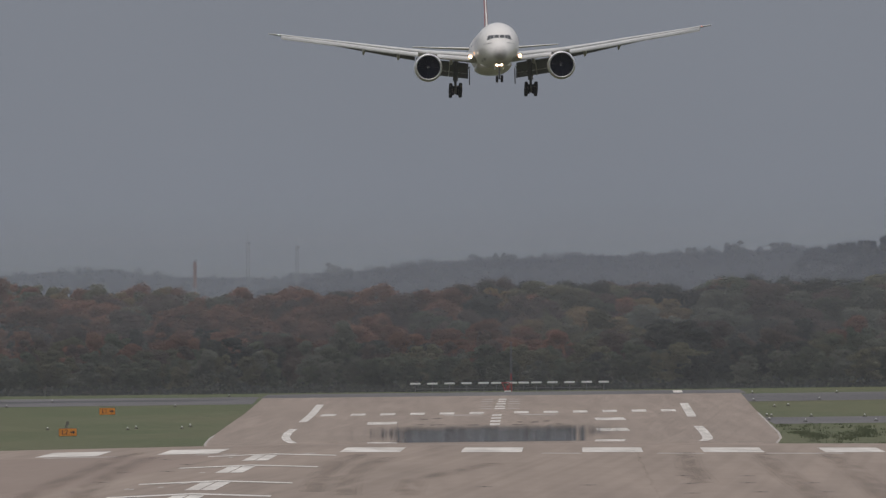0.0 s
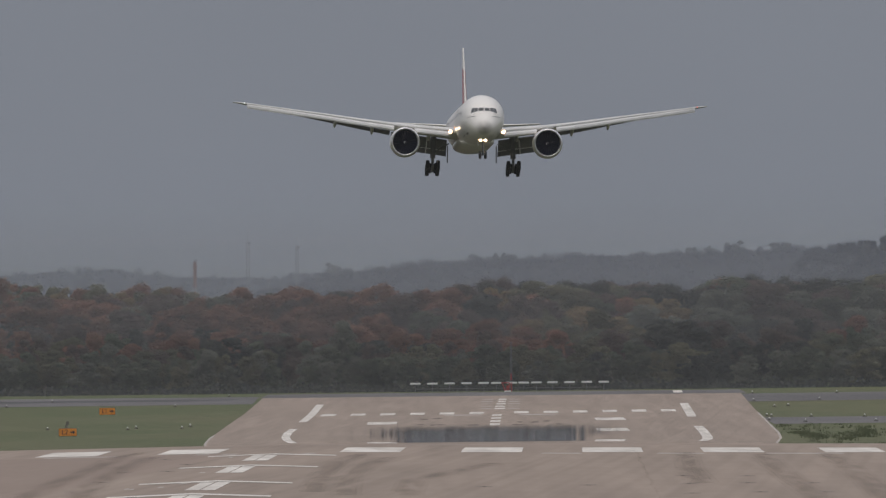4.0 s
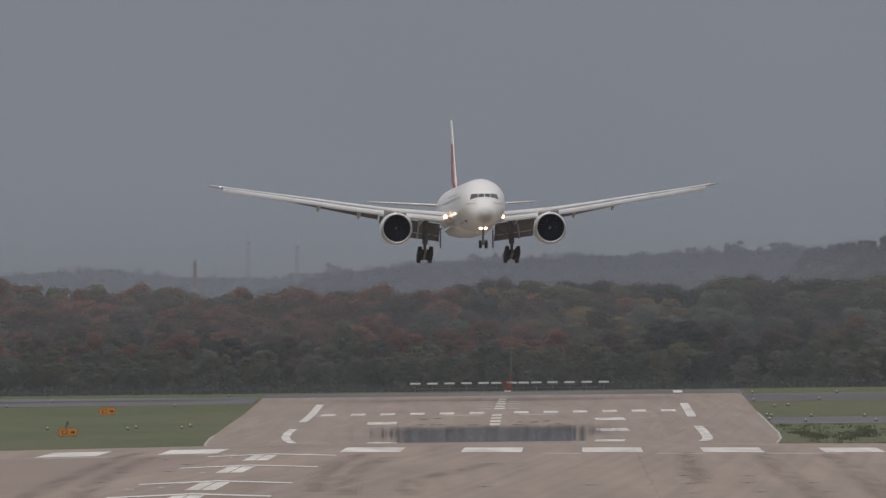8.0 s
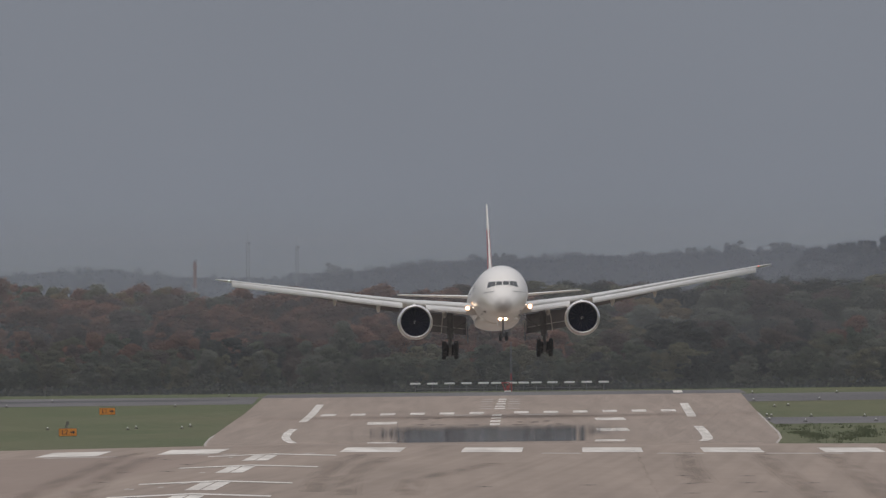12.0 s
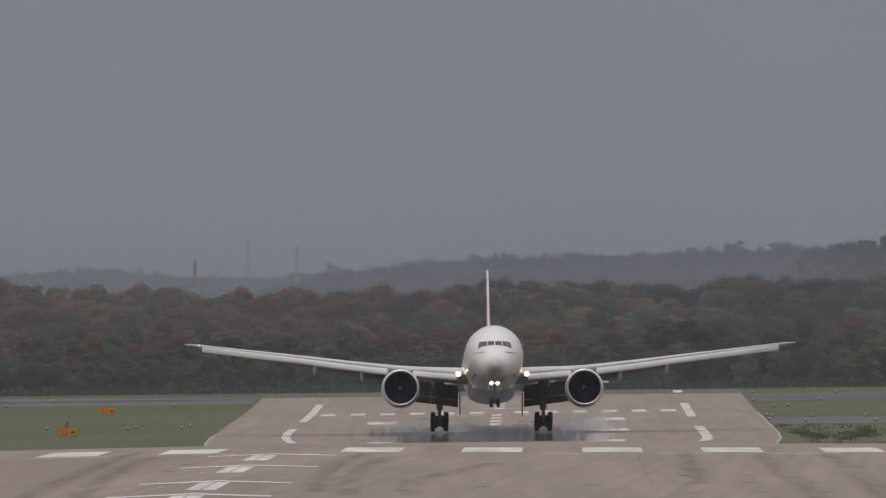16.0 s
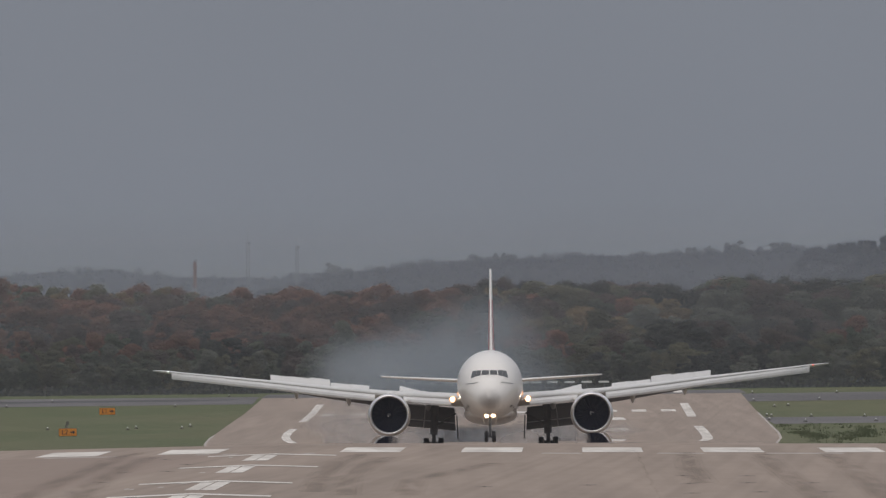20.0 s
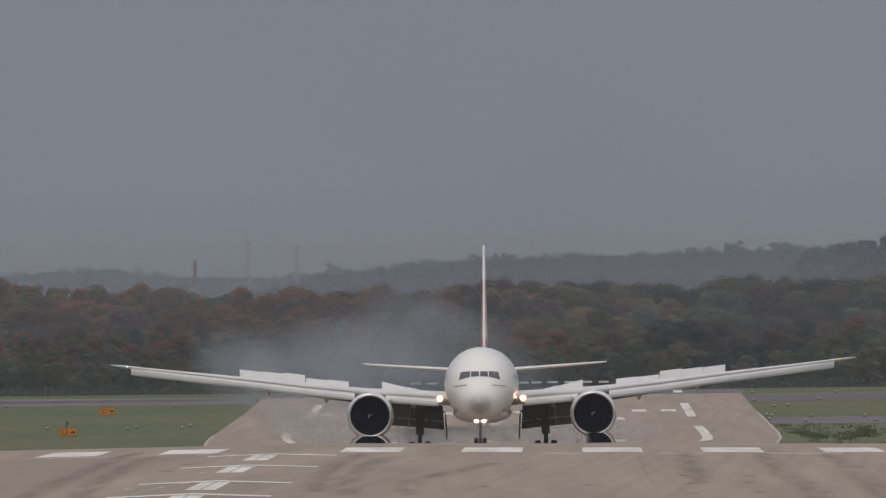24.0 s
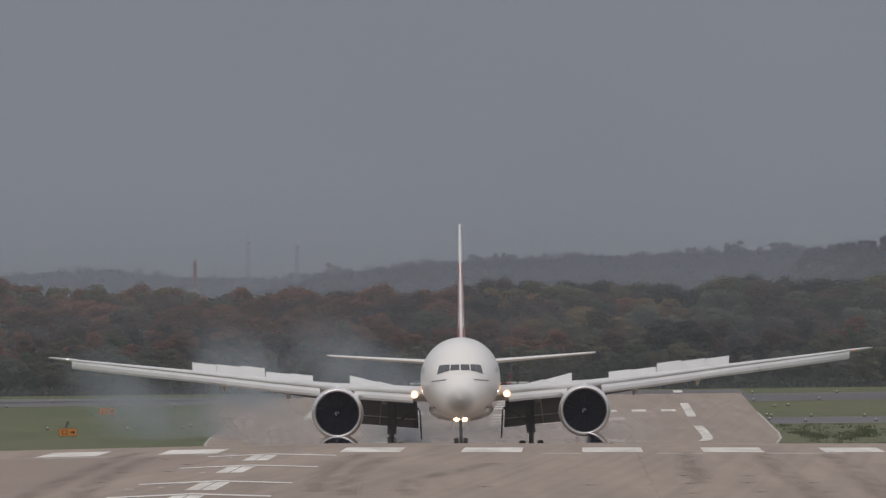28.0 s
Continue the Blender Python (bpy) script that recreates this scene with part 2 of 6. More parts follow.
def smoke_material(name, col, dense, radius, squash, grain=1.5, floor=0.3):
    """Thin smoke: denser towards the heart of each puff, ragged by noise."""
    m = bpy.data.materials.new(name)
    m.use_nodes = True
    nt = m.node_tree
    nt.nodes.clear()
    out = nt.nodes.new("ShaderNodeOutputMaterial")
    dif = nt.nodes.new("ShaderNodeBsdfDiffuse")
    dif.inputs["Color"].default_value = (*col, 1)
    trl = nt.nodes.new("ShaderNodeBsdfTranslucent")
    trl.inputs["Color"].default_value = (*col, 1)
    both = nt.nodes.new("ShaderNodeMixShader")
    both.inputs[0].default_value = 0.5
    nt.links.new(dif.outputs[0], both.inputs[1])
    nt.links.new(trl.outputs[0], both.inputs[2])
    clear = nt.nodes.new("ShaderNodeBsdfTransparent")
    co = nt.nodes.new("ShaderNodeTexCoord")
    flat = nt.nodes.new("ShaderNodeVectorMath")
    flat.operation = "MULTIPLY"
    flat.inputs[1].default_value = (1.15 / radius, 0, 1.15 / (radius * squash))
    nt.links.new(co.outputs["Object"], flat.inputs[0])
    ln = nt.nodes.new("ShaderNodeVectorMath")
    ln.operation = "LENGTH"
    nt.links.new(flat.outputs[0], ln.inputs[0])
    fall = nt.nodes.new("ShaderNodeMapRange")
    fall.interpolation_type = "SMOOTHERSTEP"
    inv = nt.nodes.new("ShaderNodeMath")
    inv.operation, inv.use_clamp = "SUBTRACT", True
    inv.inputs[0].default_value = 0.92
    nt.links.new(ln.outputs["Value"], inv.inputs[1])
    nt.links.new(inv.outputs[0], fall.inputs["Value"])
    nz = nt.nodes.new("ShaderNodeTexNoise")
    nz.inputs["Scale"].default_value = grain / radius
    nz.inputs["Detail"].default_value = 5.0
    nt.links.new(co.outputs["Object"], nz.inputs["Vector"])
    nr = nt.nodes.new("ShaderNodeMapRange")
    nr.inputs["From Min"].default_value, nr.inputs["From Max"].default_value = 0.3, 0.7
    nr.inputs["To Min"].default_value = floor
    nt.links.new(nz.outputs[0], nr.inputs["Value"])
    a = nt.nodes.new("ShaderNodeMath")
    a.operation = "MULTIPLY"
    nt.links.new(fall.outputs[0], a.inputs[0])
    nt.links.new(nr.outputs[0], a.inputs[1])
    k = nt.nodes.new("ShaderNodeMath")
    k.operation = "MULTIPLY"
    k.inputs[1].default_value = dense
    nt.links.new(a.outputs[0], k.inputs[0])
    mix = nt.nodes.new("ShaderNodeMixShader")
    nt.links.new(k.outputs[0], mix.inputs[0])
    nt.links.new(clear.outputs[0], mix.inputs[1])
    nt.links.new(both.outputs[0], mix.inputs[2])
    nt.links.new(mix.outputs[0], out.inputs["Surface"])
    return m


def shimmer_material(lo, hi):
    """Warm air: see-through, mirroring only where it is looked along, thinning out in streaks towards its sides (bearings lo and hi)."""
    m = bpy.data.materials.new("warm_air")
    m.use_nodes = True
    nt = m.node_tree
    nt.nodes.clear()
    out = nt.nodes.new("ShaderNodeOutputMaterial")
    clear = nt.nodes.new("ShaderNodeBsdfTransparent")
    gloss = nt.nodes.new("ShaderNodeBsdfGlossy")
    gloss.inputs["Roughness"].default_value = 0.0
    gloss.inputs["Color"].default_value = (0.97, 0.97, 0.97, 1)
    fr = nt.nodes.new("ShaderNodeFresnel")
    fr.inputs["IOR"].default_value = 1.12
    co = nt.nodes.new("ShaderNodeTexCoord")
    sep = nt.nodes.new("ShaderNodeSeparateXYZ")
    nt.links.new(co.outputs["Object"], sep.inputs[0])
    ray = nt.nodes.new("ShaderNodeMath")
    ray.operation = "DIVIDE"
    nt.links.new(sep.outputs["X"], ray.inputs[0])
    nt.links.new(sep.outputs["Y"], ray.inputs[1])
    grain = nt.nodes.new("ShaderNodeTexNoise")
    grain.noise_dimensions = "1D"
    grain.inputs["Scale"].default_value = 2600.0
    nt.links.new(ray.outputs[0], grain.inputs["W"])
    wob = nt.nodes.new("ShaderNodeMath")
    wob.operation = "MULTIPLY_ADD"
    wob.inputs[1].default_value, wob.inputs[2].default_value = 0.0011, -0.00055
    nt.links.new(grain.outputs[0], wob.inputs[0])
    side = nt.nodes.new("ShaderNodeMath")
    nt.links.new(ray.outputs[0], side.inputs[0])
    nt.links.new(wob.outputs[0], side.inputs[1])
    strength = fr.outputs[0]
    for edge, inner in ((lo, lo + 0.0007), (hi, hi - 0.0007)):
        f = nt.nodes.new("ShaderNodeMapRange")
        f.interpolation_type = "SMOOTHSTEP"
        f.inputs["From Min"].default_value, f.inputs["From Max"].default_value = min(edge, inner), max(edge, inner)
        f.inputs["To Min"].default_value, f.inputs["To Max"].default_value = (0.0, 1.0) if inner > edge else (1.0, 0.0)
        nt.links.new(side.outputs[0], f.inputs["Value"])
        k = nt.nodes.new("ShaderNodeMath")
        k.operation = "MULTIPLY"
        nt.links.new(strength, k.inputs[0])
        nt.links.new(f.outputs[0], k.inputs[1])
        strength = k.outputs[0]
    mix = nt.nodes.new("ShaderNodeMixShader")
    nt.links.new(strength, mix.inputs[0])
    nt.links.new(clear.outputs[0], mix.inputs[1])
    nt.links.new(gloss.outputs[0], mix.inputs[2])
    nt.links.new(mix.outputs[0], out.inputs["Surface"])
    return m


def mirage_material(name, damp):
    """A mirage put on as a glossy film with a dull dark tone (damp) mixed in, whole in the middle and breaking up into
    streaks towards its sides and its far rim.
    """
    m = bpy.data.materials.new(name)
    m.use_nodes = True
    nt = m.node_tree
    b = nt.nodes["Principled BSDF"]
    b.inputs["Base Color"].default_value = (0.03, 0.03, 0.032, 1)
    b.inputs["Roughness"].default_value = 0.07
    dull = nt.nodes.new("ShaderNodeBsdfDiffuse")
    dull.inputs["Color"].default_value = (*damp, 1)
    clear = nt.nodes.new("ShaderNodeBsdfTransparent")

    def calc(kind, a, c, d=None):
        n = nt.nodes.new("ShaderNodeMath")
        n.operation = kind
        for k, v in enumerate((a, c) if d is None else (a, c, d)):
            if isinstance(v, (int, float)):
                n.inputs[k].default_value = v
            else:
                nt.links.new(v, n.inputs[k])
        return n.outputs[0]

    def ramp(v, a, c, lo=0.0, hi=1.0):
        n = nt.nodes.new("ShaderNodeMapRange")
        n.interpolation_type = "SMOOTHSTEP"
        for k, x in zip(("From Min", "From Max", "To Min", "To Max"), (a, c, lo, hi)):
            n.inputs[k].default_value = x
        nt.links.new(v, n.inputs["Value"])
        return n.outputs[0]

    def streaks(v, scale):
        n = nt.nodes.new("ShaderNodeTexNoise")
        n.noise_dimensions = "1D"
        n.inputs["Scale"].default_value = scale
        n.inputs["Detail"].default_value = 3.0
        nt.links.new(v, n.inputs["W"])
        return n.outputs[0]

    co = nt.nodes.new("ShaderNodeTexCoord")
    sep = nt.nodes.new("ShaderNodeSeparateXYZ")
    nt.links.new(co.outputs["Object"], sep.inputs[0])
    u = calc("MULTIPLY", calc("DIVIDE", sep.outputs["X"], sep.outputs["Y"]), 2610.0)
    off = calc("ABSOLUTE", calc("SUBTRACT", u, 4.7), 0.0)
    body = calc("ADD", ramp(off, 7.2, 10.6, 0.58, 0.0), ramp(off, 10.5, 16.5, 0.48, 0.0))
    fine = calc("MULTIPLY_ADD", streaks(u, 1.9), 0.9, calc("MULTIPLY", streaks(u, 0.6), 0.5))
    cover = ramp(calc("MULTIPLY_ADD", calc("SUBTRACT", fine, 0.7), 1.1, body), 0.18, 0.95)
    rim = calc("MULTIPLY_ADD", streaks(u, 0.35), -70.0, calc("MULTIPLY_ADD", streaks(u, 2.5), -40.0, sep.outputs["Y"]))
    cover = calc("MULTIPLY", cover, ramp(rim, 2585.0, 2715.0, 1.0, 0.0))
    cover = calc("MULTIPLY", cover, ramp(sep.outputs["Y"], 2503.0, 2516.0, 0.0, 0.93))
    film_mix = nt.nodes.new("ShaderNodeMixShader")
    nt.links.new(ramp(streaks(u, 0.9), 0.3, 0.75, 0.1, 0.5), film_mix.inputs[0])
    nt.links.new(b.outputs[0], film_mix.inputs[1])
    nt.links.new(dull.outputs[0], film_mix.inputs[2])
    mix = nt.nodes.new("ShaderNodeMixShader")
    nt.links.new(cover, mix.inputs[0])
    nt.links.new(clear.outputs[0], mix.inputs[1])
    nt.links.new(film_mix.outputs[0], mix.inputs[2])
    nt.links.new(mix.outputs[0], nt.nodes["Material Output"].inputs["Surface"])
    return m


def haze_veil_material(name, col, dense, low, high):
    """See-through veil for aerial haze: evenly thin, fading out between two heights."""
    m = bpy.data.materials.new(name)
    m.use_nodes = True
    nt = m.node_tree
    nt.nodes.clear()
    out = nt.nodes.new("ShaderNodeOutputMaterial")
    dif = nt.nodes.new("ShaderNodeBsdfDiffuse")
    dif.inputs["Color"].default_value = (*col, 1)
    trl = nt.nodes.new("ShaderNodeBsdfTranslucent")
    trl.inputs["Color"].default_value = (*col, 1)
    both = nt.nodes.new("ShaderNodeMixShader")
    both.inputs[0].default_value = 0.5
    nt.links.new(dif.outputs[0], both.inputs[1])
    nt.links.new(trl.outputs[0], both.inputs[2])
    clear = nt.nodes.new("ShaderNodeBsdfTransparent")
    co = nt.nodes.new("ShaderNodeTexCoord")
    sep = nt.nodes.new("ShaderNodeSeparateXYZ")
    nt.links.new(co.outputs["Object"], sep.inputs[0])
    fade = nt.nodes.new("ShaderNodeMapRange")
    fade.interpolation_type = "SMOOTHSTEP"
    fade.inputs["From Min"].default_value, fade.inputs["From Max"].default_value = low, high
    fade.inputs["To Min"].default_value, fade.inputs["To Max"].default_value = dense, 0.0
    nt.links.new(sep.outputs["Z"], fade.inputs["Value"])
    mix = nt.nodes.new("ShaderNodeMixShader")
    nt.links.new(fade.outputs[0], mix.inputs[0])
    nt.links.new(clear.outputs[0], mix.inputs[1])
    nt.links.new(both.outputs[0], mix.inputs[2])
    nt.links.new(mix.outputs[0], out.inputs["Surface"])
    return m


def mark_material(name, tone, dense):
    """A thin stain on the concrete, broken along its length."""
    m = bpy.data.materials.new(name)
    m.use_nodes = True
    nt = m.node_tree
    b = nt.nodes["Principled BSDF"]
    b.inputs["Base Color"].default_value = (*tone, 1)
    b.inputs["Roughness"].default_value = 0.9
    b.inputs["Specular IOR Level"].default_value = 0.15
    clear = nt.nodes.new("ShaderNodeBsdfTransparent")
    co = nt.nodes.new("ShaderNodeTexCoord")
    mp = nt.nodes.new("ShaderNodeMapping")
    mp.inputs["Scale"].default_value = (2.2, 0.05, 1)
    nt.links.new(co.outputs["Object"], mp.inputs[0])
    nz = nt.nodes.new("ShaderNodeTexNoise")
    nz.inputs["Scale"].default_value = 1.0
    nz.inputs["Detail"].default_value = 4.0
    nt.links.new(mp.outputs[0], nz.inputs["Vector"])
    r = nt.nodes.new("ShaderNodeMapRange")
    r.inputs["From Min"].default_value, r.inputs["From Max"].default_value = 0.25, 0.75
    r.inputs["To Max"].default_value = dense
    nt.links.new(nz.outputs[0], r.inputs["Value"])
    mix = nt.nodes.new("ShaderNodeMixShader")
    nt.links.new(r.outputs[0], mix.inputs[0])
    nt.links.new(clear.outputs[0], mix.inputs[1])
    nt.links.new(b.outputs[0], mix.inputs[2])
    nt.links.new(mix.outputs[0], nt.nodes["Material Output"].inputs["Surface"])
    return m


RUBBER = mark_material("tyre_rubber_deposit", (0.16, 0.13, 0.11), 0.10)
DAMP = mark_material("damp_concrete", (0.10, 0.085, 0.078), 0.7)
CRACK = mark_material("sealed_crack", (0.12, 0.10, 0.085), 0.12)
# No water here: gloss and dark tone stand in for the mirage.
MIRAGE = mirage_material("mirage_surface", (0.082, 0.073, 0.068))


# ---- mesh tools ----
def mesh_of(name, verts, faces, mat, smooth=False):
    me = bpy.data.meshes.new(name)
    me.from_pydata([tuple(v) for v in verts], [], [tuple(f) for f in faces])
    for m in (mat if isinstance(mat, (list, tuple)) else [mat]):
        me.materials.append(m)
    if smooth:
        me.polygons.foreach_set("use_smooth", [True] * len(me.polygons))
    me.update()
    return me


def part(name, bm, mat, parent=None, label="", smooth=False, place=None):
    """Links a bmesh (or a (verts, faces) pair) as one mesh object under its parent."""
    if isinstance(bm, tuple):
        me = mesh_of(name, bm[0], bm[1], mat, smooth)
    else:
        bmesh.ops.recalc_face_normals(bm, faces=bm.faces)
        me = bpy.data.meshes.new(name)
        bm.to_mesh(me)
        bm.free()
        me.materials.append(mat)
        if smooth:
            me.polygons.foreach_set("use_smooth", [True] * len(me.polygons))
    ob = new(name, me)
    if parent:
        ob.parent = parent
    if place:
        ob.matrix_basis = place
    if label:
        tagged(ob, label)
    return ob


def box_bm(sx, sy, sz, at=(0, 0, 0), bevel=0.0, turn=None):
    bm = bmesh.new()
    m = Matrix.Translation(at)
    if turn:
        m = m @ turn
    bmesh.ops.create_cube(bm, size=1, matrix=m @ Matrix.Diagonal((sx, sy, sz, 1)))
    if bevel:
        bmesh.ops.bevel(bm, geom=bm.edges[:], offset=bevel, segments=2, affect="EDGES")
    return bm


def tube_bm(a, b, r1, r2=None, n=12, bm=None):
    """A tapered round bar from a to b."""
    bm = bm or bmesh.new()
    a, b = Vector(a), Vector(b)
    d = b - a
    m = Matrix.Translation((a + b) / 2) @ d.to_track_quat("Z", "Y").to_matrix().to_4x4()
    bmesh.ops.create_cone(bm, cap_ends=True, segments=n, radius1=r1, radius2=r1 if r2 is None else r2, depth=d.length, matrix=m)
    return bm


def lathe(profile, n=48, closed=False):
    """Turns (y, r) rows about the Y axis."""
    verts, faces = [], []
    for y, r in profile:
        for k in range(n):
            a = 2 * math.pi * k / n
            verts.append((r * math.cos(a), y, r * math.sin(a)))
    rows = len(profile)
    for i in range(rows if closed else rows - 1):
        j = (i + 1) % rows
        for k in range(n):
            l = (k + 1) % n
            faces.append((i * n + k, i * n + l, j * n + l, j * n + k))
    return verts, faces


def loft(rings, caps=True):
    """Skins rings of equal length."""
    n = len(rings[0])
    verts = [v for r in rings for v in r]
    faces = []
    for i in range(len(rings) - 1):
        for k in range(n):
            l = (k + 1) % n
            faces.append((i * n + k, i * n + l, (i + 1) * n + l, (i + 1) * n + k))
    if caps:
        faces.append(tuple(range(n))[::-1])
        faces.append(tuple((len(rings) - 1) * n + k for k in range(n)))
    return verts, faces


# ---- the lie of the land ----
LAND_Y = (-600, 775, 900, 1956, 2163, 2320, 2450, 2565, 2647, 2965, 3197, 3400, 4000, 4990)
LAND_Z = (0, 0, -0.58, -7.15, -8.2, -8.9, -8.9, -8.6, -8.4, -7.5, -6.3, -6.0, -4.0, 2.0)
AXIS_Y = (-600, 745, 1956, 2455, 2650, 3190, 4990)
AXIS_X = (-11.2, -4.9, 2.0, 4.6, 5.3, 7.3, 12.0)
HALF_Y = (-600, 2350, 2440, 2520, 2600, 2900, 3200, 4990)
HALF_W = (30.0, 27.0, 28.0, 29.3, 29.8, 30.4, 30.7, 30.7)


def axis(y):
    return float(np.interp(y, AXIS_Y, AXIS_X))


def half(y):
    return float(np.interp(y, HALF_Y, HALF_W))


def land(x, y):
    """Height of the ground: the runway sags in its middle and is crowned at its near end."""
    z = float(np.interp(y, LAND_Y, LAND_Z))
    d = min(abs(x - axis(y)), 30.0)
    return z - 0.0115 * d * float(np.interp(y, (900, 1400), (1.0, 0.0)))


def ground_rows():
    ys = [-600, -300, 0, 200, 400] + list(range(500, 900, 25)) + list(range(900, 2300, 60)) + list(range(2300, 3420, 12))
    return ys + list(range(3420, 4990, 60)) + [4990]


def sheet(name, xs_of, rows, lift, mat, label, category):
    """A sheet draped on the land; xs_of(y) gives the same number of x for each row."""
    verts, faces = [], []
    n = len(xs_of(rows[0]))
    for y in rows:
        for x in xs_of(y):
            verts.append((x, y, land(x, y) + lift))
    for i in range(len(rows) - 1):
        for k in range(n - 1):
            faces.append((i * n + k, i * n + k + 1, (i + 1) * n + k + 1, (i + 1) * n + k))
    return tagged(new(name, mesh_of(name, verts, faces, mat, True)), label, category, kind="structure")


GX = [-3000, -1200, -500, -250, -150] + list(range(-110, 120, 10)) + [150, 250, 500, 1200, 3000]
ground = sheet("ground", lambda y: GX, ground_rows(), 0.0, GRASS, "wide mown airfield grass running to the horizon", "ground")
road_rows = [y for y in ground_rows() if 475 <= y <= 3197] + [3197]
runway = sheet("runway", lambda y: [axis(y) + half(y) * k for k in (-1, -0.75, -0.5, -0.25, 0, 0.25, 0.5, 0.75, 1)],
               road_rows, 0.03, CONCRETE, "worn pale concrete runway with white markings", "runway")
stopway_rows = [3197, 3215, 3235, 3255, 3275, 3295]
sheet("stopway", lambda y: [axis(y) - 31, axis(y) - 10, axis(y) + 10, axis(y) + 31.5], stopway_rows, 0.028, ASPHALT,
      "dark asphalt stopway past the runway's far end", "pavement")


def taxiway(name, x0, x1, y_in, y_out, label):
    """An asphalt strip across the grass, from the runway's edge outwards; y_in and y_out are its near and far rims at both ends."""
    verts, faces = [], []
    n = 14
    for i in range(n + 1):
        f = i / n
        x = x0 + (x1 - x0) * f
        for s in range(6):
            a = y_in[0] + (y_in[1] - y_in[0]) * s / 5
            b = y_out[0] + (y_out[1] - y_out[0]) * s / 5
            y = a + (b - a) * f
            verts.append((x, y, land(x, y) + 0.024))
    for i in range(n):
        for s in range(5):
            faces.append((i * 6 + s, i * 6 + s + 1, i * 6 + s + 7, i * 6 + s + 6))
    return tagged(new(name, mesh_of(name, verts, faces, ASPHALT, True)), label, "taxiway", kind="structure")


ASPHALT_DARK = material("sealed_asphalt", (0.105, 0.100, 0.104), 0.85, vary=0.25, scale=0.05, stretch=(1, 0.3, 1), fine=0.12, spec=0.2)


def sealed_lane(parent, x0, x1, y_in, y_out):
    """A darker resealed lane down a taxiway."""
    verts, faces = [], []
    for i in range(25):
        f = i / 24
        x = x0 + (x1 - x0) * f
        wob = 3.0 * noise.noise(Vector((x * 0.15, 2.0, 0)))
        for y in (y_in[0] + (y_out[0] - y_in[0]) * f + wob, y_in[1] + (y_out[1] - y_in[1]) * f - wob):
            verts.append((x, y, land(x, y) + 0.03))
        if i:
            faces.append((2 * i - 2, 2 * i - 1, 2 * i + 1, 2 * i))
    ob = part("sealed_lane", (verts, faces), ASPHALT_DARK, parent)
    return ob


TAXI = taxiway("taxiway_1", -24.0, -75.0, (3110, 3235), (3108, 3250), "grey asphalt taxiway joining the runway through grass")
sealed_lane(TAXI, -27.0, -75.0, (3160, 3188), (3158, 3186))
taxiway("taxiway_2", 37.0, 75.0, (3070, 3185), (3085, 3200), "grey asphalt taxiway joining the runway's far end")
taxiway("taxiway_3", 36.0, 75.0, (2720, 2825), (2725, 2815), "narrow asphalt taxiway between two strips of grass")


# ---- painted markings ----
def draped(name, pts_left, pts_right, mat, lift=0.037, parent=runway, label=""):
    """A painted band between two rows of (x, y) points."""
    verts, faces = [], []
    for (xa, ya), (xb, yb) in zip(pts_left, pts_right):
        verts += [(xa, ya, land(xa, ya) + lift), (xb, yb, land(xb, yb) + lift)]
    for i in range(len(pts_left) - 1):
        faces.append((2 * i, 2 * i + 1, 2 * i + 3, 2 * i + 2))
    return part(name, (verts, faces), mat, parent, label)


def stripe(name, x, y0, y1, w, mat=PAINT, lift=0.037):
    """A stripe along the runway's axis, from y0 to y1, x beside the axis."""
    n = max(1, int((y1 - y0) / 12))
    ys = [y0 + (y1 - y0) * k / n for k in range(n + 1)]
    return draped(name, [(axis(y) + x - w / 2, y) for y in ys], [(axis(y) + x + w / 2, y) for y in ys], mat, lift)


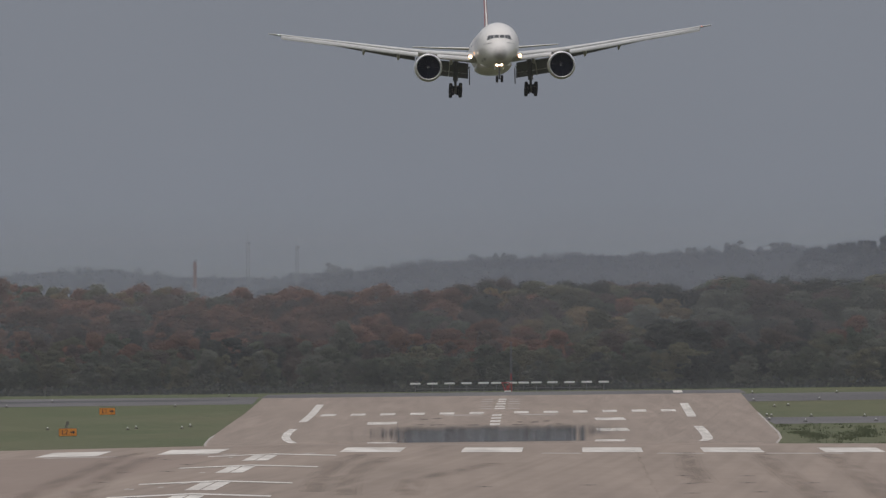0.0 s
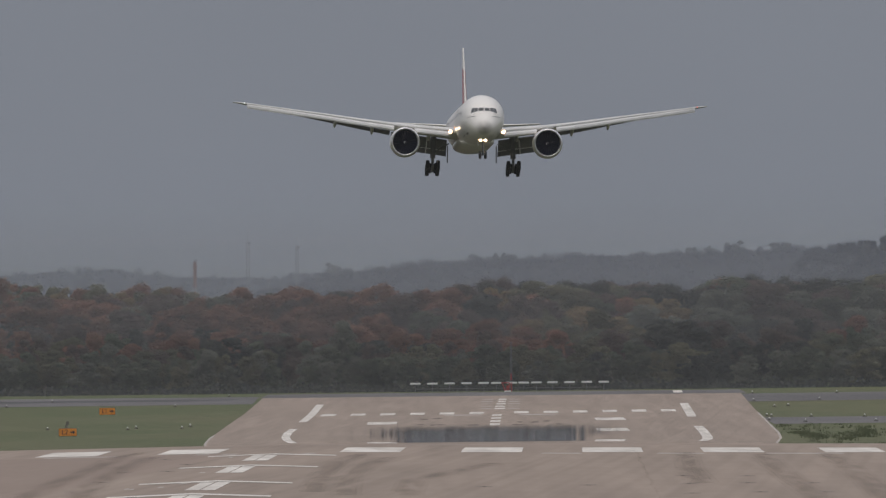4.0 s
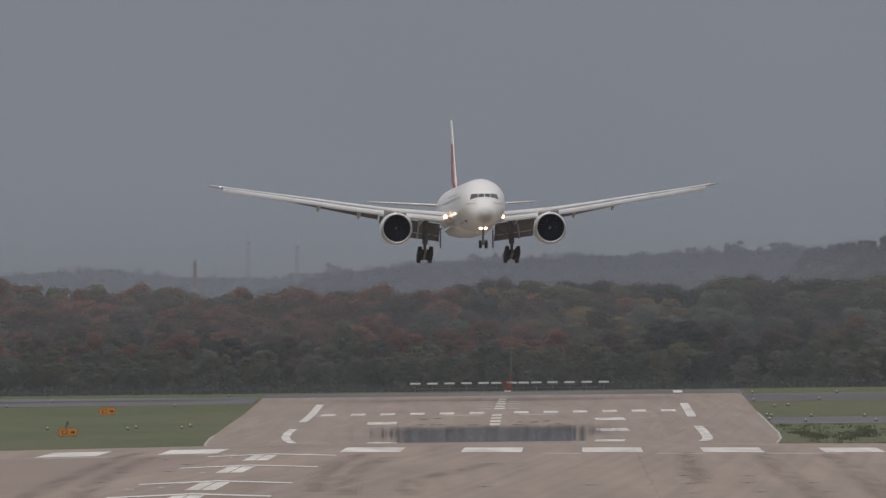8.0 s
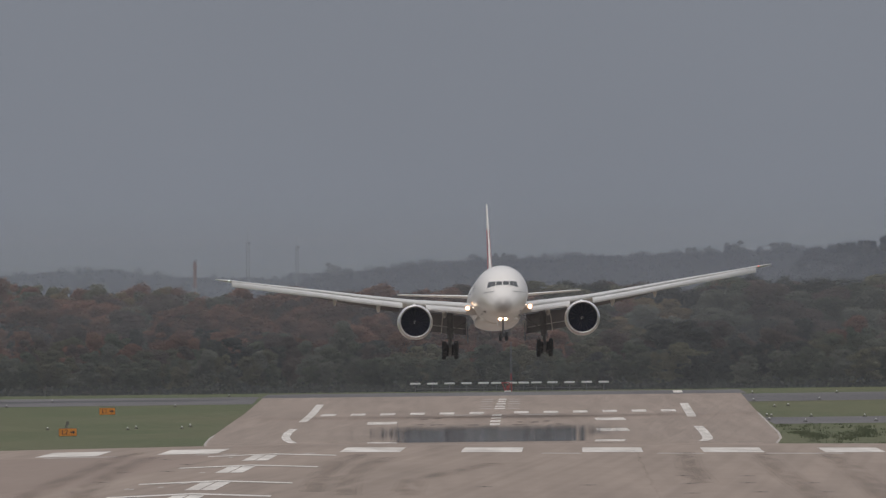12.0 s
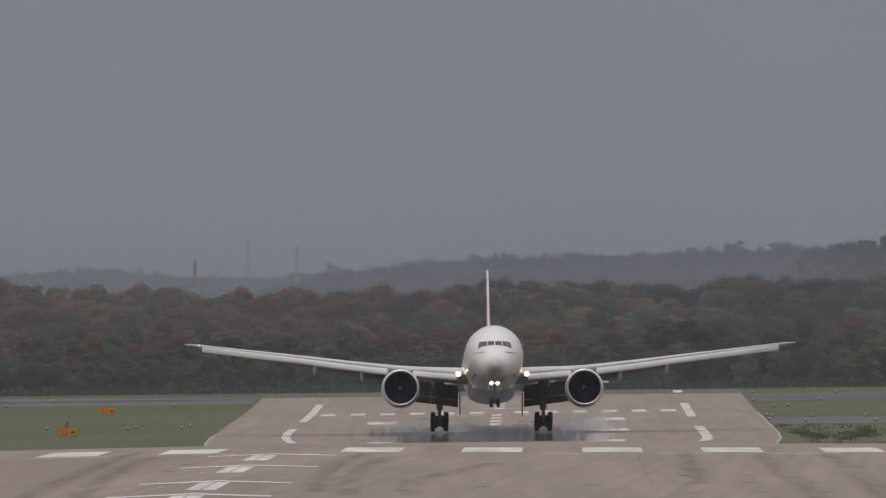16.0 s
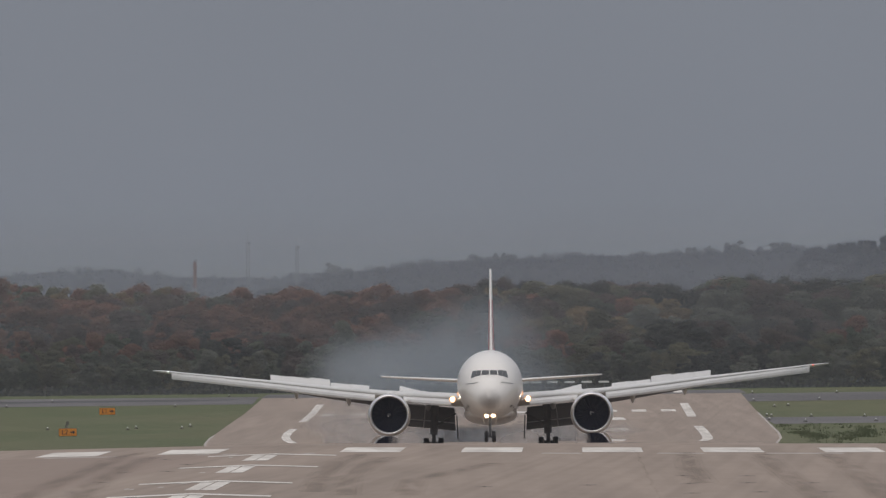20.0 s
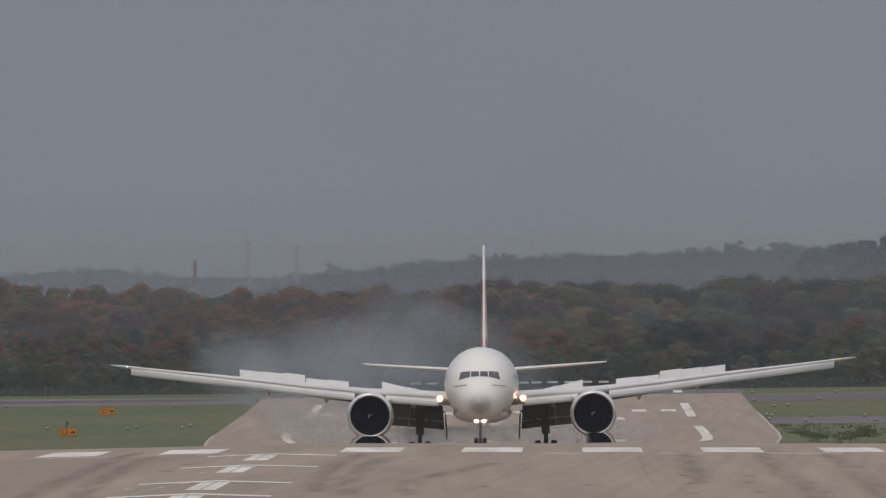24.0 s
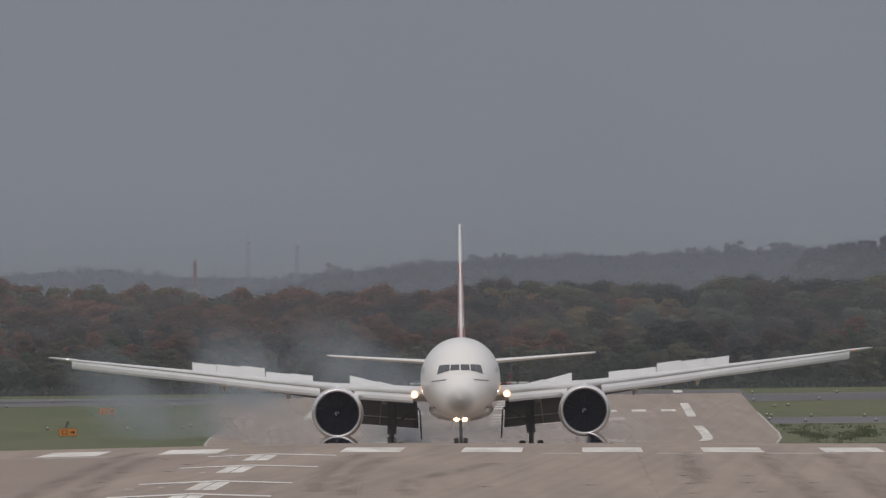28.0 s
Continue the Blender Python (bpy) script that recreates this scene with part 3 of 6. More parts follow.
def markings():
    for k in range(6):
        for s in (-1, 1):
            stripe("threshold_stripe", s * (2.7 + 3.6 * k), 736.5, 762, 1.8)
            skew = 0.45 * min(0.0, s * (2.65 + 3.5 * k) - 14)
            stripe("threshold_stripe", s * (2.65 + 3.5 * k), 2940 + skew, 2975 + skew, 1.72)
    # thin bar before the near threshold
    for a, b in ((-11.8, -9.6), (-7.4, -6.9), (-6.6, -3.8), (2.8, 4.0), (6.2, 7.6), (9.4, 11.7)):
        draped("threshold_bar", [(a, 729.5), (b, 729)], [(a + 0.08, 733.5), (b - 0.06, 733)], WORN, 0.034)
    # Pale lines along the crest; the last one paints in the mirage's bright edge.
    for a, b in ((-6.9, -5.0), (-4.6, -2.9), (-2.3, 0.6)):
        draped("crest_line", [(a, 789), (b, 788)], [(a, 797), (b, 795)], WORN, 0.034)
    # arrows that lead up to it
    for tip in (565, 609, 673, 727):
        head = min(tip - 2, 725)
        for q in (-1, 1):
            stripe("arrow_shaft", (-0.02 if tip < 620 else -0.2) + q * 0.19, head - 30, head - 3, 0.34)
        x = axis(tip) - 0.02
        for s in (-1, 1):
            draped("arrow_head", [(x, tip + 1.5), (x + s * 1.85, tip - 6)], [(x, tip - 2.5), (x + s * 1.85, tip - 9.5)], ARROWPAINT, 0.040)
    # bars of the far end: designator strokes, touchdown bars, arrows in the distance
    for y, w in ((2910, 1.1), (2862, 1.15), (2810, 1.15), (2760, 1.1)):
        draped("designator_bar", [(axis(y) - w / 2 - 0.25, y - 14), (axis(y) - w / 2 - 0.1, y + 14)],
               [(axis(y) + w / 2 - 0.25, y - 14), (axis(y) + w / 2 - 0.1, y + 14)], PAINT)
    for y, x, w in ((3010, 0.0, 1.3), (3040, 0.0, 1.2), (3075, 0.1, 1.1), (3108, 0.1, 1.0), (3140, 0.2, 1.0)):
        draped("designator_bar", [(axis(y) + x - w / 2, y - 9), (axis(y) + x - w / 2, y + 9)],
               [(axis(y) + x + w / 2, y - 9), (axis(y) + x + w / 2, y + 9)], PAINT)
        for s in (-1, 1):
            draped("side_bar", [(axis(y) + s * 1.7 - 0.7, y - 4), (axis(y) + s * 1.7 - 0.7, y + 4)],
                   [(axis(y) + s * 1.7 + 0.7, y - 4), (axis(y) + s * 1.7 + 0.7, y + 4)], WORN)
    for x, y, w in ((-12.9, 2797, 3.3), (12.8, 2826, 3.4), (12.6, 2663, 3.4)):
        draped("touchdown_bar", [(axis(y) + x - w / 2, y - 20), (axis(y) + x - w / 2, y + 20)],
               [(axis(y) + x + w / 2, y - 20), (axis(y) + x + w / 2, y + 20)], PAINT)
    for x in (-4.2, 4.6):
        y = 2915
        draped("worn_bar", [(axis(y) + x - 2.2, y - 7), (axis(y) + x - 2.2, y + 7)],
               [(axis(y) + x + 2.2, y - 7), (axis(y) + x + 2.2, y + 7)], WORN)
    # side lines with their turned ends
    left = [(-15.5, 3092), (-15.8, 2960), (-16.2, 2828)]
    draped("side_line", [(x - 0.45, y) for x, y in left], [(x + 0.5, y) for x, y in left], PAINT)
    left = [(-16.6, 2722), (-16.85, 2660), (-16.7, 2600), (-16.25, 2560), (-15.45, 2520)]
    draped("side_line_end", [(x - 0.42, y) for x, y in left], [(x + 0.46, y) for x, y in left], PAINT)
    right = [(29.4, 3057), (28.9, 2950), (28.3, 2847)]
    draped("side_line", [(x - 0.55, y) for x, y in right], [(x + 0.5, y) for x, y in right], PAINT)
    right = [(27.5, 2700), (27.3, 2640), (27.1, 2590), (26.9, 2550), (26.55, 2516), (25.85, 2491)]
    draped("side_line_end", [(x - 0.55, y) for x, y in right], [(x + 0.5, y) for x, y in right], PAINT)
    right = [(30.3, 3225), (30.7, 3290)]
    draped("side_line", [(x - 0.6, y) for x, y in right], [(x + 0.6, y) for x, y in right], PAINT)


    for s, y0, y1 in ((-1, 2460, 2640), (1, 2400, 2900)):
        ys = [y0 + (y1 - y0) * k / 30 for k in range(31)]
        rim = [axis(y) + s * (half(y) - 0.12) for y in ys]
        draped("edge_rim", [(x - 0.13, y) for x, y in zip(rim, ys)], [(x + 0.13, y) for x, y in zip(rim, ys)], WORN, 0.034)


markings()


def worn_side():
    """Concrete darkened by traffic at the near end's left side, in three overlapping wheel paths."""
    for k, mat in enumerate(WORNCONC):
        ys = [498 + 11 * j for j in range(22)]
        inner = [(-10.9 + 0.021 * (y - 500) - 0.55 * k + 0.12 * noise.noise(Vector((y * 0.03, k * 5.0, 0))), y) for y in ys]
        draped("wheel_path", [(x - 7.0, y) for x, y in inner], inner, mat, 0.0312 + 0.0012 * k)


worn_side()


def tyre_marks():
    """Curved rubber streaks and a sealed crack across the near concrete, and flecks of lost paint."""
    ways = (((-9.57, 560), (-9.61, 642), (-9.53, 678), (-9.55, 727), (-9.16, 750)), ((-8.21, 555), (-8.53, 602), (-8.6, 632), (-8.72, 688), (-8.51, 724)),
            ((-3.08, 570), (-3.1, 639), (-2.94, 687), (-2.44, 727)), ((-2.31, 560), (-2.43, 617), (-2.23, 662), (-1.74, 710)),
            ((-0.9, 560), (-0.79, 613), (0.02, 639), (1.42, 683)), ((11.13, 730), (10.83, 670), (10.4, 617), (9.68, 545)),
            ((9.27, 727), (8.82, 662), (8.57, 617), (8.28, 550)), ((7.1, 736), (6.48, 658), (6.2, 600)))
    for k, way in enumerate(ways):
        ts = [j / 24 * (len(way) - 1) for j in range(25)]
        xs = [float(np.interp(t, range(len(way)), [p[0] for p in way])) for t in ts]
        ys = [float(np.interp(t, range(len(way)), [p[1] for p in way])) for t in ts]
        for n, w in enumerate((0.42, 0.30, 0.18)):
            draped("tyre_mark", [(x - w, y) for x, y in zip(xs, ys)], [(x + w, y) for x, y in zip(xs, ys)], RUBBER, 0.0362 + 0.0014 * n)
    crack = [(5.81 - 0.0049 * (770 - y) + 0.10 * noise.noise(Vector((y * 0.06, 2.0, 0))), y) for y in range(545, 772, 5)]
    draped("sealed_crack", [(x - 0.035, y) for x, y in crack], [(x + 0.035, y) for x, y in crack], CRACK, 0.042)
    for x, y, w in ((-6.16, 713, 0.07), (-6.3, 644, 0.08), (-6.33, 601, 0.10), (-7.52, 586, 0.05), (-7.38, 584, 0.06), (-6.75, 590, 0.07)):
        draped("paint_fleck", [(x - w, y - 2), (x - w * 0.7, y + 2)], [(x + w, y - 1.6), (x + w * 0.8, y + 2.2)], WORN, 0.036)


tyre_marks()


def mirage_patch():
    """A glossy film added in the sag of the runway for the mirage of the woods, with a few damp spots past its far rim.
    """
    verts, faces = [], []
    rows = 14
    for j in range(rows + 1):
        y = 2503 + 257 * j / rows
        for k in range(31):
            x = (-12.3 + 1.13 * k) * y / 2610
            verts.append((x, y, land(x, y) + 0.045))
    for j in range(rows):
        for k in range(30):
            faces.append((31 * j + k, 31 * j + k + 1, 31 * j + k + 32, 31 * j + k + 31))
    ob = part("mirage_film", (verts, faces), MIRAGE, runway, "thin dark glossy film added for the mirage on the runway")
    tagged(ob, kind="stuff")
    for x, y, w, d in ((-2.4, 2850, 0.45, 9), (-0.9, 2860, 0.5, 9), (-2.7, 2765, 0.4, 8), (-1.4, 2755, 0.35, 10), (-0.4, 2760, 0.5, 8), (3.1, 2752, 0.7, 8),
                       (8.4, 2790, 0.3, 9), (10.0, 2785, 0.5, 9), (11.4, 2800, 0.4, 10), (8.0, 2750, 0.6, 8), (12.6, 2752, 0.4, 8)):
        left, right = [], []
        for q in (-1, -0.6, 0, 0.6, 1):
            half = w * math.sqrt(max(0.02, 1 - q * q))
            left.append((x - half, y + q * d))
            right.append((x + half * 1.1, y + q * d + 1))
        draped("damp_spot", left, right, DAMP, 0.05)


mirage_patch()


def warm_air(x0, x1, z1, seed):
    """The lower face of a thin layer of warm air hanging over the dip past the crest: clear from above, a mirror at a grazing look."""
    y0, z0, y1 = 905.0, -0.66, 1900.0
    verts, faces = [], []
    n = 40
    for i in range(n + 1):
        y = y0 + (y1 - y0) * i / n
        for k in range(13):
            x = (x0 + (x1 - x0) * k / 12) * y / 1500
            verts.append((x, y, z0 + (z1 - z0) * i / n + 0.0025 * noise.noise(Vector((x * 0.12, y * 0.01, seed)))))
    for i in range(n):
        for k in range(12):
            faces.append((13 * i + k, 13 * i + k + 1, 13 * i + k + 14, 13 * i + k + 13))
    return tagged(new("warm_air_layer", mesh_of("warm_air_layer", verts, faces, shimmer_material(x0 / 1500, x1 / 1500), True)), "shimmering layer of warm air over the runway", "heat haze", kind="stuff")


warm_air(-7.8, -2.5, -5.09, 1.0)
warm_air(7.9, 13.6, -5.02, 2.0)


def inset_light(x, y):
    ob = new("inset_runway_light")
    ob.location = (x, y, land(x, y) + 0.03)
    verts, faces = lathe([(0.0, 0.23), (0.014, 0.21), (0.018, 0.1), (0.018, 0.001)], 16)
    dome = part("housing", ([(a, c, b) for a, b, c in verts], faces), INSET, ob, smooth=True)
    part("lens_slot", box_bm(0.10, 0.03, 0.008, (0, -0.215, 0.009), 0.002), LIGHTBODY, ob)
    tagged(ob, "flat dark inset light set in the runway concrete", "runway light", "inset lights of the near runway")
    return dome


for lx, ly in ((6.0, 629), (7.6, 628), (5.85, 599), (7.3, 602), (8.85, 602), (3.4, 594), (5.6, 567), (7.2, 571), (8.7, 571), (0.9, 588), (-8.4, 652), (-7.3, 653),
               (-7.1, 683), (-8.0, 710), (-8.5, 613), (-8.7, 580)):
    inset_light(lx, ly)


def edge_light(x, y, tall=0.22):
    """A raised lamp on a short stem over a dark base."""
    ob = new("runway_edge_light")
    ob.location = (x, y, land(x, y) + 0.02)
    part("base_plate", box_bm(0.5, 0.5, 0.08, (0, 0, 0.04), 0.015), LIGHTBODY, ob)
    part("stem", tube_bm((0, 0, 0.08), (0, 0, tall), 0.05), LIGHTBODY, ob)
    bm = bmesh.new()
    bmesh.ops.create_uvsphere(bm, u_segments=12, v_segments=8, radius=0.075, matrix=Matrix.Translation((0, 0, tall + 0.04)))
    part("lens", bm, LENS, ob, "clear white lens", True)
    part("collar", tube_bm((0, 0, tall - 0.04), (0, 0, tall), 0.11), LIGHTBODY, ob)
    return tagged(ob, "small raised edge light with a clear lens on grass", "runway light", "edge lights along the taxiways")


for lx, ly in ((-34.9, 2735), (-34.2, 2755), (-29.0, 2743), (-28.4, 2775), (-33.4, 3082), (-54.6, 3102), (-43.9, 2749), (-56.5, 2725), (-50.0, 3170),
               (-28.1, 3247), (39.4, 3186), (38.2, 3078), (41.4, 3002), (36.8, 2843), (37.2, 2836), (39.8, 2747), (41.6, 2825), (47.5, 2816),
               (47.5, 2743), (46.4, 3083), (50.1, 3180), (39.6, 2990), (36.2, 2776)):
    edge_light(lx, ly)


def text_mesh(body, size):
    cu = bpy.data.curves.new("letters", "FONT")
    cu.body, cu.size, cu.align_x, cu.align_y, cu.extrude = body, size, "CENTER", "CENTER", 0.01
    ob = bpy.data.objects.new("letters", cu)
    scene.collection.objects.link(ob)
    me = bpy.data.meshes.new_from_object(ob.evaluated_get(bpy.context.evaluated_depsgraph_get()))
    bpy.data.objects.remove(ob)
    me.materials.clear()
    me.materials.append(BLACK)
    return me


def taxi_sign(x, y, label, words):
    ob = new("taxiway_sign")
    ob.location = (x, y, land(x, y))
    part("cabinet", box_bm(1.95, 0.28, 0.86, (0, 0, 0.46), 0.03), LIGHTBODY, ob)
    part("face", box_bm(1.87, 0.02, 0.78, (0, -0.152, 0.46), 0.005), ORANGE, ob, "orange sign face")
    for s in (-0.7, 0.7):
        part("leg", tube_bm((s, 0, -0.05), (s, 0, 0.08), 0.04), LIGHTBODY, ob)
    letters = new("lettering", text_mesh(words, 0.74))
    letters.parent = ob
    letters.matrix_basis = pose(-0.32, -0.17, 0.46, 90, 0, 0)
    tagged(letters, "black letters")
    v = [(0.28, 0.07), (0.52, 0.07), (0.52, 0.2), (0.8, 0.0), (0.52, -0.2), (0.52, -0.07), (0.28, -0.07)]
    bm = bmesh.new()
    f = bm.faces.new([bm.verts.new((a, -0.17, 0.46 + b)) for a, b in v])
    r = bmesh.ops.extrude_face_region(bm, geom=[f])
    bmesh.ops.translate(bm, verts=[e for e in r["geom"] if isinstance(e, bmesh.types.BMVert)], vec=(0, 0.012, 0))
    part("arrow", bm, BLACK, ob, "black arrow")
    return tagged(ob, label, "sign", "taxiway direction signs")


taxi_sign(-40.24, 2654, "orange taxiway direction sign with black letters on grass", "L2")
taxi_sign(-40.48, 2984, "orange taxiway direction sign far back on grass", "L2")


def marker_pole(x, y, tall, label):
    ob = new("marker_pole")
    ob.location = (x, y, land(x, y))
    part("pole", tube_bm((0, 0, 0), (0, 0, tall), 0.05), STRUT, ob)
    part("box", box_bm(0.3, 0.3, 0.4, (0.05, 0, tall), 0.03), LIGHTBODY, ob)
    part("bracket", box_bm(0.12, 0.1, 0.35, (-0.15, 0, tall - 0.35), 0.01), LIGHTBODY, ob)
    return tagged(ob, label, "pole")


marker_pole(-41.0, 2700, 1.1, "thin dark marker pole with a small box on grass")
marker_pole(-53.0, 3300, 1.2, "thin dark marker pole beside the taxiway")
marker_pole(-51.5, 2800, 0.5, "short dark marker stake in grass")


def localizer():
    """A row of white antenna boxes on posts across the runway's far end, with a red frame in its middle."""
    y = 3318.0
    base = land(8, y)
    xs = [-3.9 + 2.28 * k for k in range(5)] + [6.9, 8.95, 10.55, 12.25] + [14.4 + 2.28 * k for k in range(4)]
    array = new("localizer_antenna")
    array.location = (8, y, base)
    for k, x in enumerate(xs):
        z = 1.15 - 0.0 * x
        el = part("antenna_box", box_bm(1.42, 0.5, 0.25, (x - 8, 0, z), 0.05), PANELWHITE, array)
        part("post", tube_bm((x - 8, 0, -0.05), (x - 8, 0, z - 0.15), 0.05, n=8), STRUT, array)
    part("rail", box_bm(xs[-1] - xs[0], 0.08, 0.08, ((xs[0] + xs[-1]) / 2 - 8, 0.15, 0.45)), STRUT, array)
    tagged(array, "row of white antenna boxes on short posts past the runway", "antenna")
    gate = new("red_barrier_frame")
    gate.location = (8.3, 3306, land(8.3, 3306))
    gate.scale = (0.8, 0.8, 0.8)
    for a, b in (((-0.9, 0, 1.6), (-0.2, 0, 0)), ((0.5, 0, 1.5), (0.2, 0, 0)), ((-0.2, 0, 0.1), (0.5, 0, 1.4)), ((-0.9, 0, 1.5), (0.5, 0, 1.5)),
                 ((0.75, 0, 0), (0.75, 0, 1.6))):
        part("bar", tube_bm(a, b, 0.09, n=8), SIGNRED, gate)
    part("panel", box_bm(0.4, 0.08, 0.45, (0.1, -0.1, 0.8), 0.03), SIGNRED, gate)
    part("foot_box", box_bm(1.2, 0.3, 0.22, (0.1, -0.1, 0.11), 0.03), PANELWHITE, gate, "white foot box")
    tagged(gate, "red steel frame with a small panel", "frame")
    mast = new("lattice_mast")
    mast.location = (8.9, 3322, land(8.9, 3322))
    part("leg", tube_bm((-0.14, 0, 0), (-0.06, 0, 6.6), 0.04, n=6), STRUT, mast)
    part("leg", tube_bm((0.14, 0, 0), (0.06, 0, 6.6), 0.04, n=6), STRUT, mast)
    for k in range(9):
        part("brace", tube_bm((-0.13 + 0.008 * k, 0, 0.6 * k + 0.3), (0.13 - 0.008 * k, 0, 0.6 * k + 0.85), 0.025, n=5), STRUT, mast)
    part("red_band", box_bm(0.24, 0.1, 0.9, (0, 0, 1.9), 0.02), SIGNRED, mast, "red painted band")
    tagged(mast, "slim lattice mast with a red band", "mast")


localizer()


# ---- the airliner; its nose points to -y, the ground under its main wheels is z = 0 ----
HULL = ((-37.1, 0.004, 4.024, 4.016), (-36.95, 0.42, 4.48, 3.60), (-36.6, 0.80, 4.86, 3.30), (-36.0, 1.20, 5.36, 3.03), (-35.2, 1.60, 5.96, 2.84),
        (-34.4, 1.95, 6.72, 2.73), (-33.5, 2.26, 7.38, 2.65), (-32.4, 2.54, 7.92, 2.58), (-31.0, 2.78, 8.35, 2.53), (-29.0, 2.98, 8.67, 2.49),
        (-26.5, 3.08, 8.80, 2.46), (-24.0, 3.1, 8.84, 2.45), (-14, 3.1, 8.84, 2.45), (-6, 3.1, 8.84, 2.45), (4, 3.1, 8.84, 2.45), (12, 3.1, 8.84, 2.5),
        (18, 2.98, 8.82, 3.0), (24, 2.5, 8.74, 4.1), (30, 1.65, 8.5, 5.6), (34.5, 0.8, 8.15, 6.8), (36.6, 0.25, 7.75, 7.3))
HULL_Y = [h[0] for h in HULL]


def hull_at(y):
    w, t, b = (float(np.interp(y, HULL_Y, [h[k] for h in HULL])) for k in (1, 2, 3))
    return w, (t + b) / 2, (t - b) / 2


def hull_point(y, a):
    w, zc, h = hull_at(y)
    return (w * math.sin(a), y, zc + h * math.cos(a))


def skin(x, z, out=0.025):
    """The point of the nose's skin at (x, z), seen from ahead."""
    y = -37.1
    while y < -20:
        w, zc, h = hull_at(y)
        if (x / w) ** 2 + ((z - zc) / h) ** 2 < 1:
            break
        y += 0.01
    return (x * 1.004, y - out, z + 0.01)


def patch(corners, nx=5, nz=3, out=0.03):
    """A thin panel laid on the nose: corners (x, z) bottom left, bottom right, top right, top left."""
    bm = bmesh.new()
    grid = []
    for j in range(nz + 1):
        row = []
        for i in range(nx + 1):
            u, v = i / nx, j / nz
            x = (1 - v) * ((1 - u) * corners[0][0] + u * corners[1][0]) + v * ((1 - u) * corners[3][0] + u * corners[2][0])
            z = (1 - v) * ((1 - u) * corners[0][1] + u * corners[1][1]) + v * ((1 - u) * corners[3][1] + u * corners[2][1])
            row.append(bm.verts.new(skin(x, z, out)))
        grid.append(row)
    for j in range(nz):
        for i in range(nx):
            bm.faces.new((grid[j][i], grid[j][i + 1], grid[j + 1][i + 1], grid[j + 1][i]))
    return bm


WING_X = (2.2, 3.1, 6.5, 10.0, 15.0, 20.0, 25.0, 29.5, 30.6, 31.6, 32.35)
WING_LE = (-13.2, -12.5, -10.1, -7.7, -4.3, -0.9, 2.5, 5.6, 6.7, 8.1, 9.4)
WING_TE = (1.4, 1.5, 2.0, 2.5, 4.2, 5.9, 7.6, 9.1, 9.5, 9.9, 10.2)
WING_Z = (4.30, 4.40, 4.84, 5.26, 6.06, 6.94, 7.78, 8.54, 8.74, 8.92, 9.06)
WING_T = (0.084, 0.084, 0.085, 0.086, 0.086, 0.084, 0.082, 0.084, 0.105, 0.12, 0.12)
FOIL = ((0.0, 0.0), (0.006, 0.16), (0.025, 0.30), (0.07, 0.43), (0.16, 0.54), (0.30, 0.58), (0.45, 0.54), (0.60, 0.44), (0.75, 0.30), (0.88, 0.16), (1.0, 0.02),
        (1.0, -0.02), (0.86, -0.08), (0.7, -0.18), (0.5, -0.34), (0.3, -0.42), (0.14, -0.38), (0.05, -0.26), (0.012, -0.12))


def wing_at(x):
    return tuple(float(np.interp(x, WING_X, k)) for k in (WING_LE, WING_TE, WING_Z, WING_T))


def foil_ring(s, x, lo=0.0, hi=1.0):
    le, te, z, t = wing_at(x)
    c = te - le
    tilt = 0.035
    return [(s * x, le + f * c, z + h * t * c - (f - 0.2) * c * tilt) for f, h in FOIL]


def upper(x, f):
    """Height of the wing's upper skin."""
    le, te, z, t = wing_at(x)
    c = te - le
    fs = [p[0] for p in FOIL[:11]]
    hs = [p[1] for p in FOIL[:11]]
    return le + f * c, z + float(np.interp(f, fs, hs)) * t * c - (f - 0.2) * c * 0.035


def slat_ring(s, x):
    """The drooped slat: its front keeps its depth out to the tip."""
    le, te, z, t = wing_at(x)
    c = min(te - le, 7.5)
    deep = max(c, 6.0 + min(1.5, max(0.0, (x - 14) * 0.15)))
    outline = ((0.105, 0.030), (0.05, 0.026), (0.0, 0.006), (-0.032, -0.022), (-0.042, -0.055), (-0.028, -0.078), (-0.012, -0.07), (0.0, -0.035), (0.04, 0.005), (0.10, 0.022))
    return [(s * x, le + p * c, z + q * (deep if q < 0 else c) - 0.014 * c) for p, q in outline]


def flap_ring(s, x, chord, drop, angle):
    le, te, z, t = wing_at(x)
    z0 = z - 0.035 * 0.8 * (te - le)
    ring = []
    for f, h in FOIL:
        a, b = f * chord, h * 0.13 * chord
        ring.append((s * x, te - 0.28 * chord + a * math.cos(angle) + b * math.sin(angle), z0 - drop - a * math.sin(angle) + b * math.cos(angle)))
    return ring


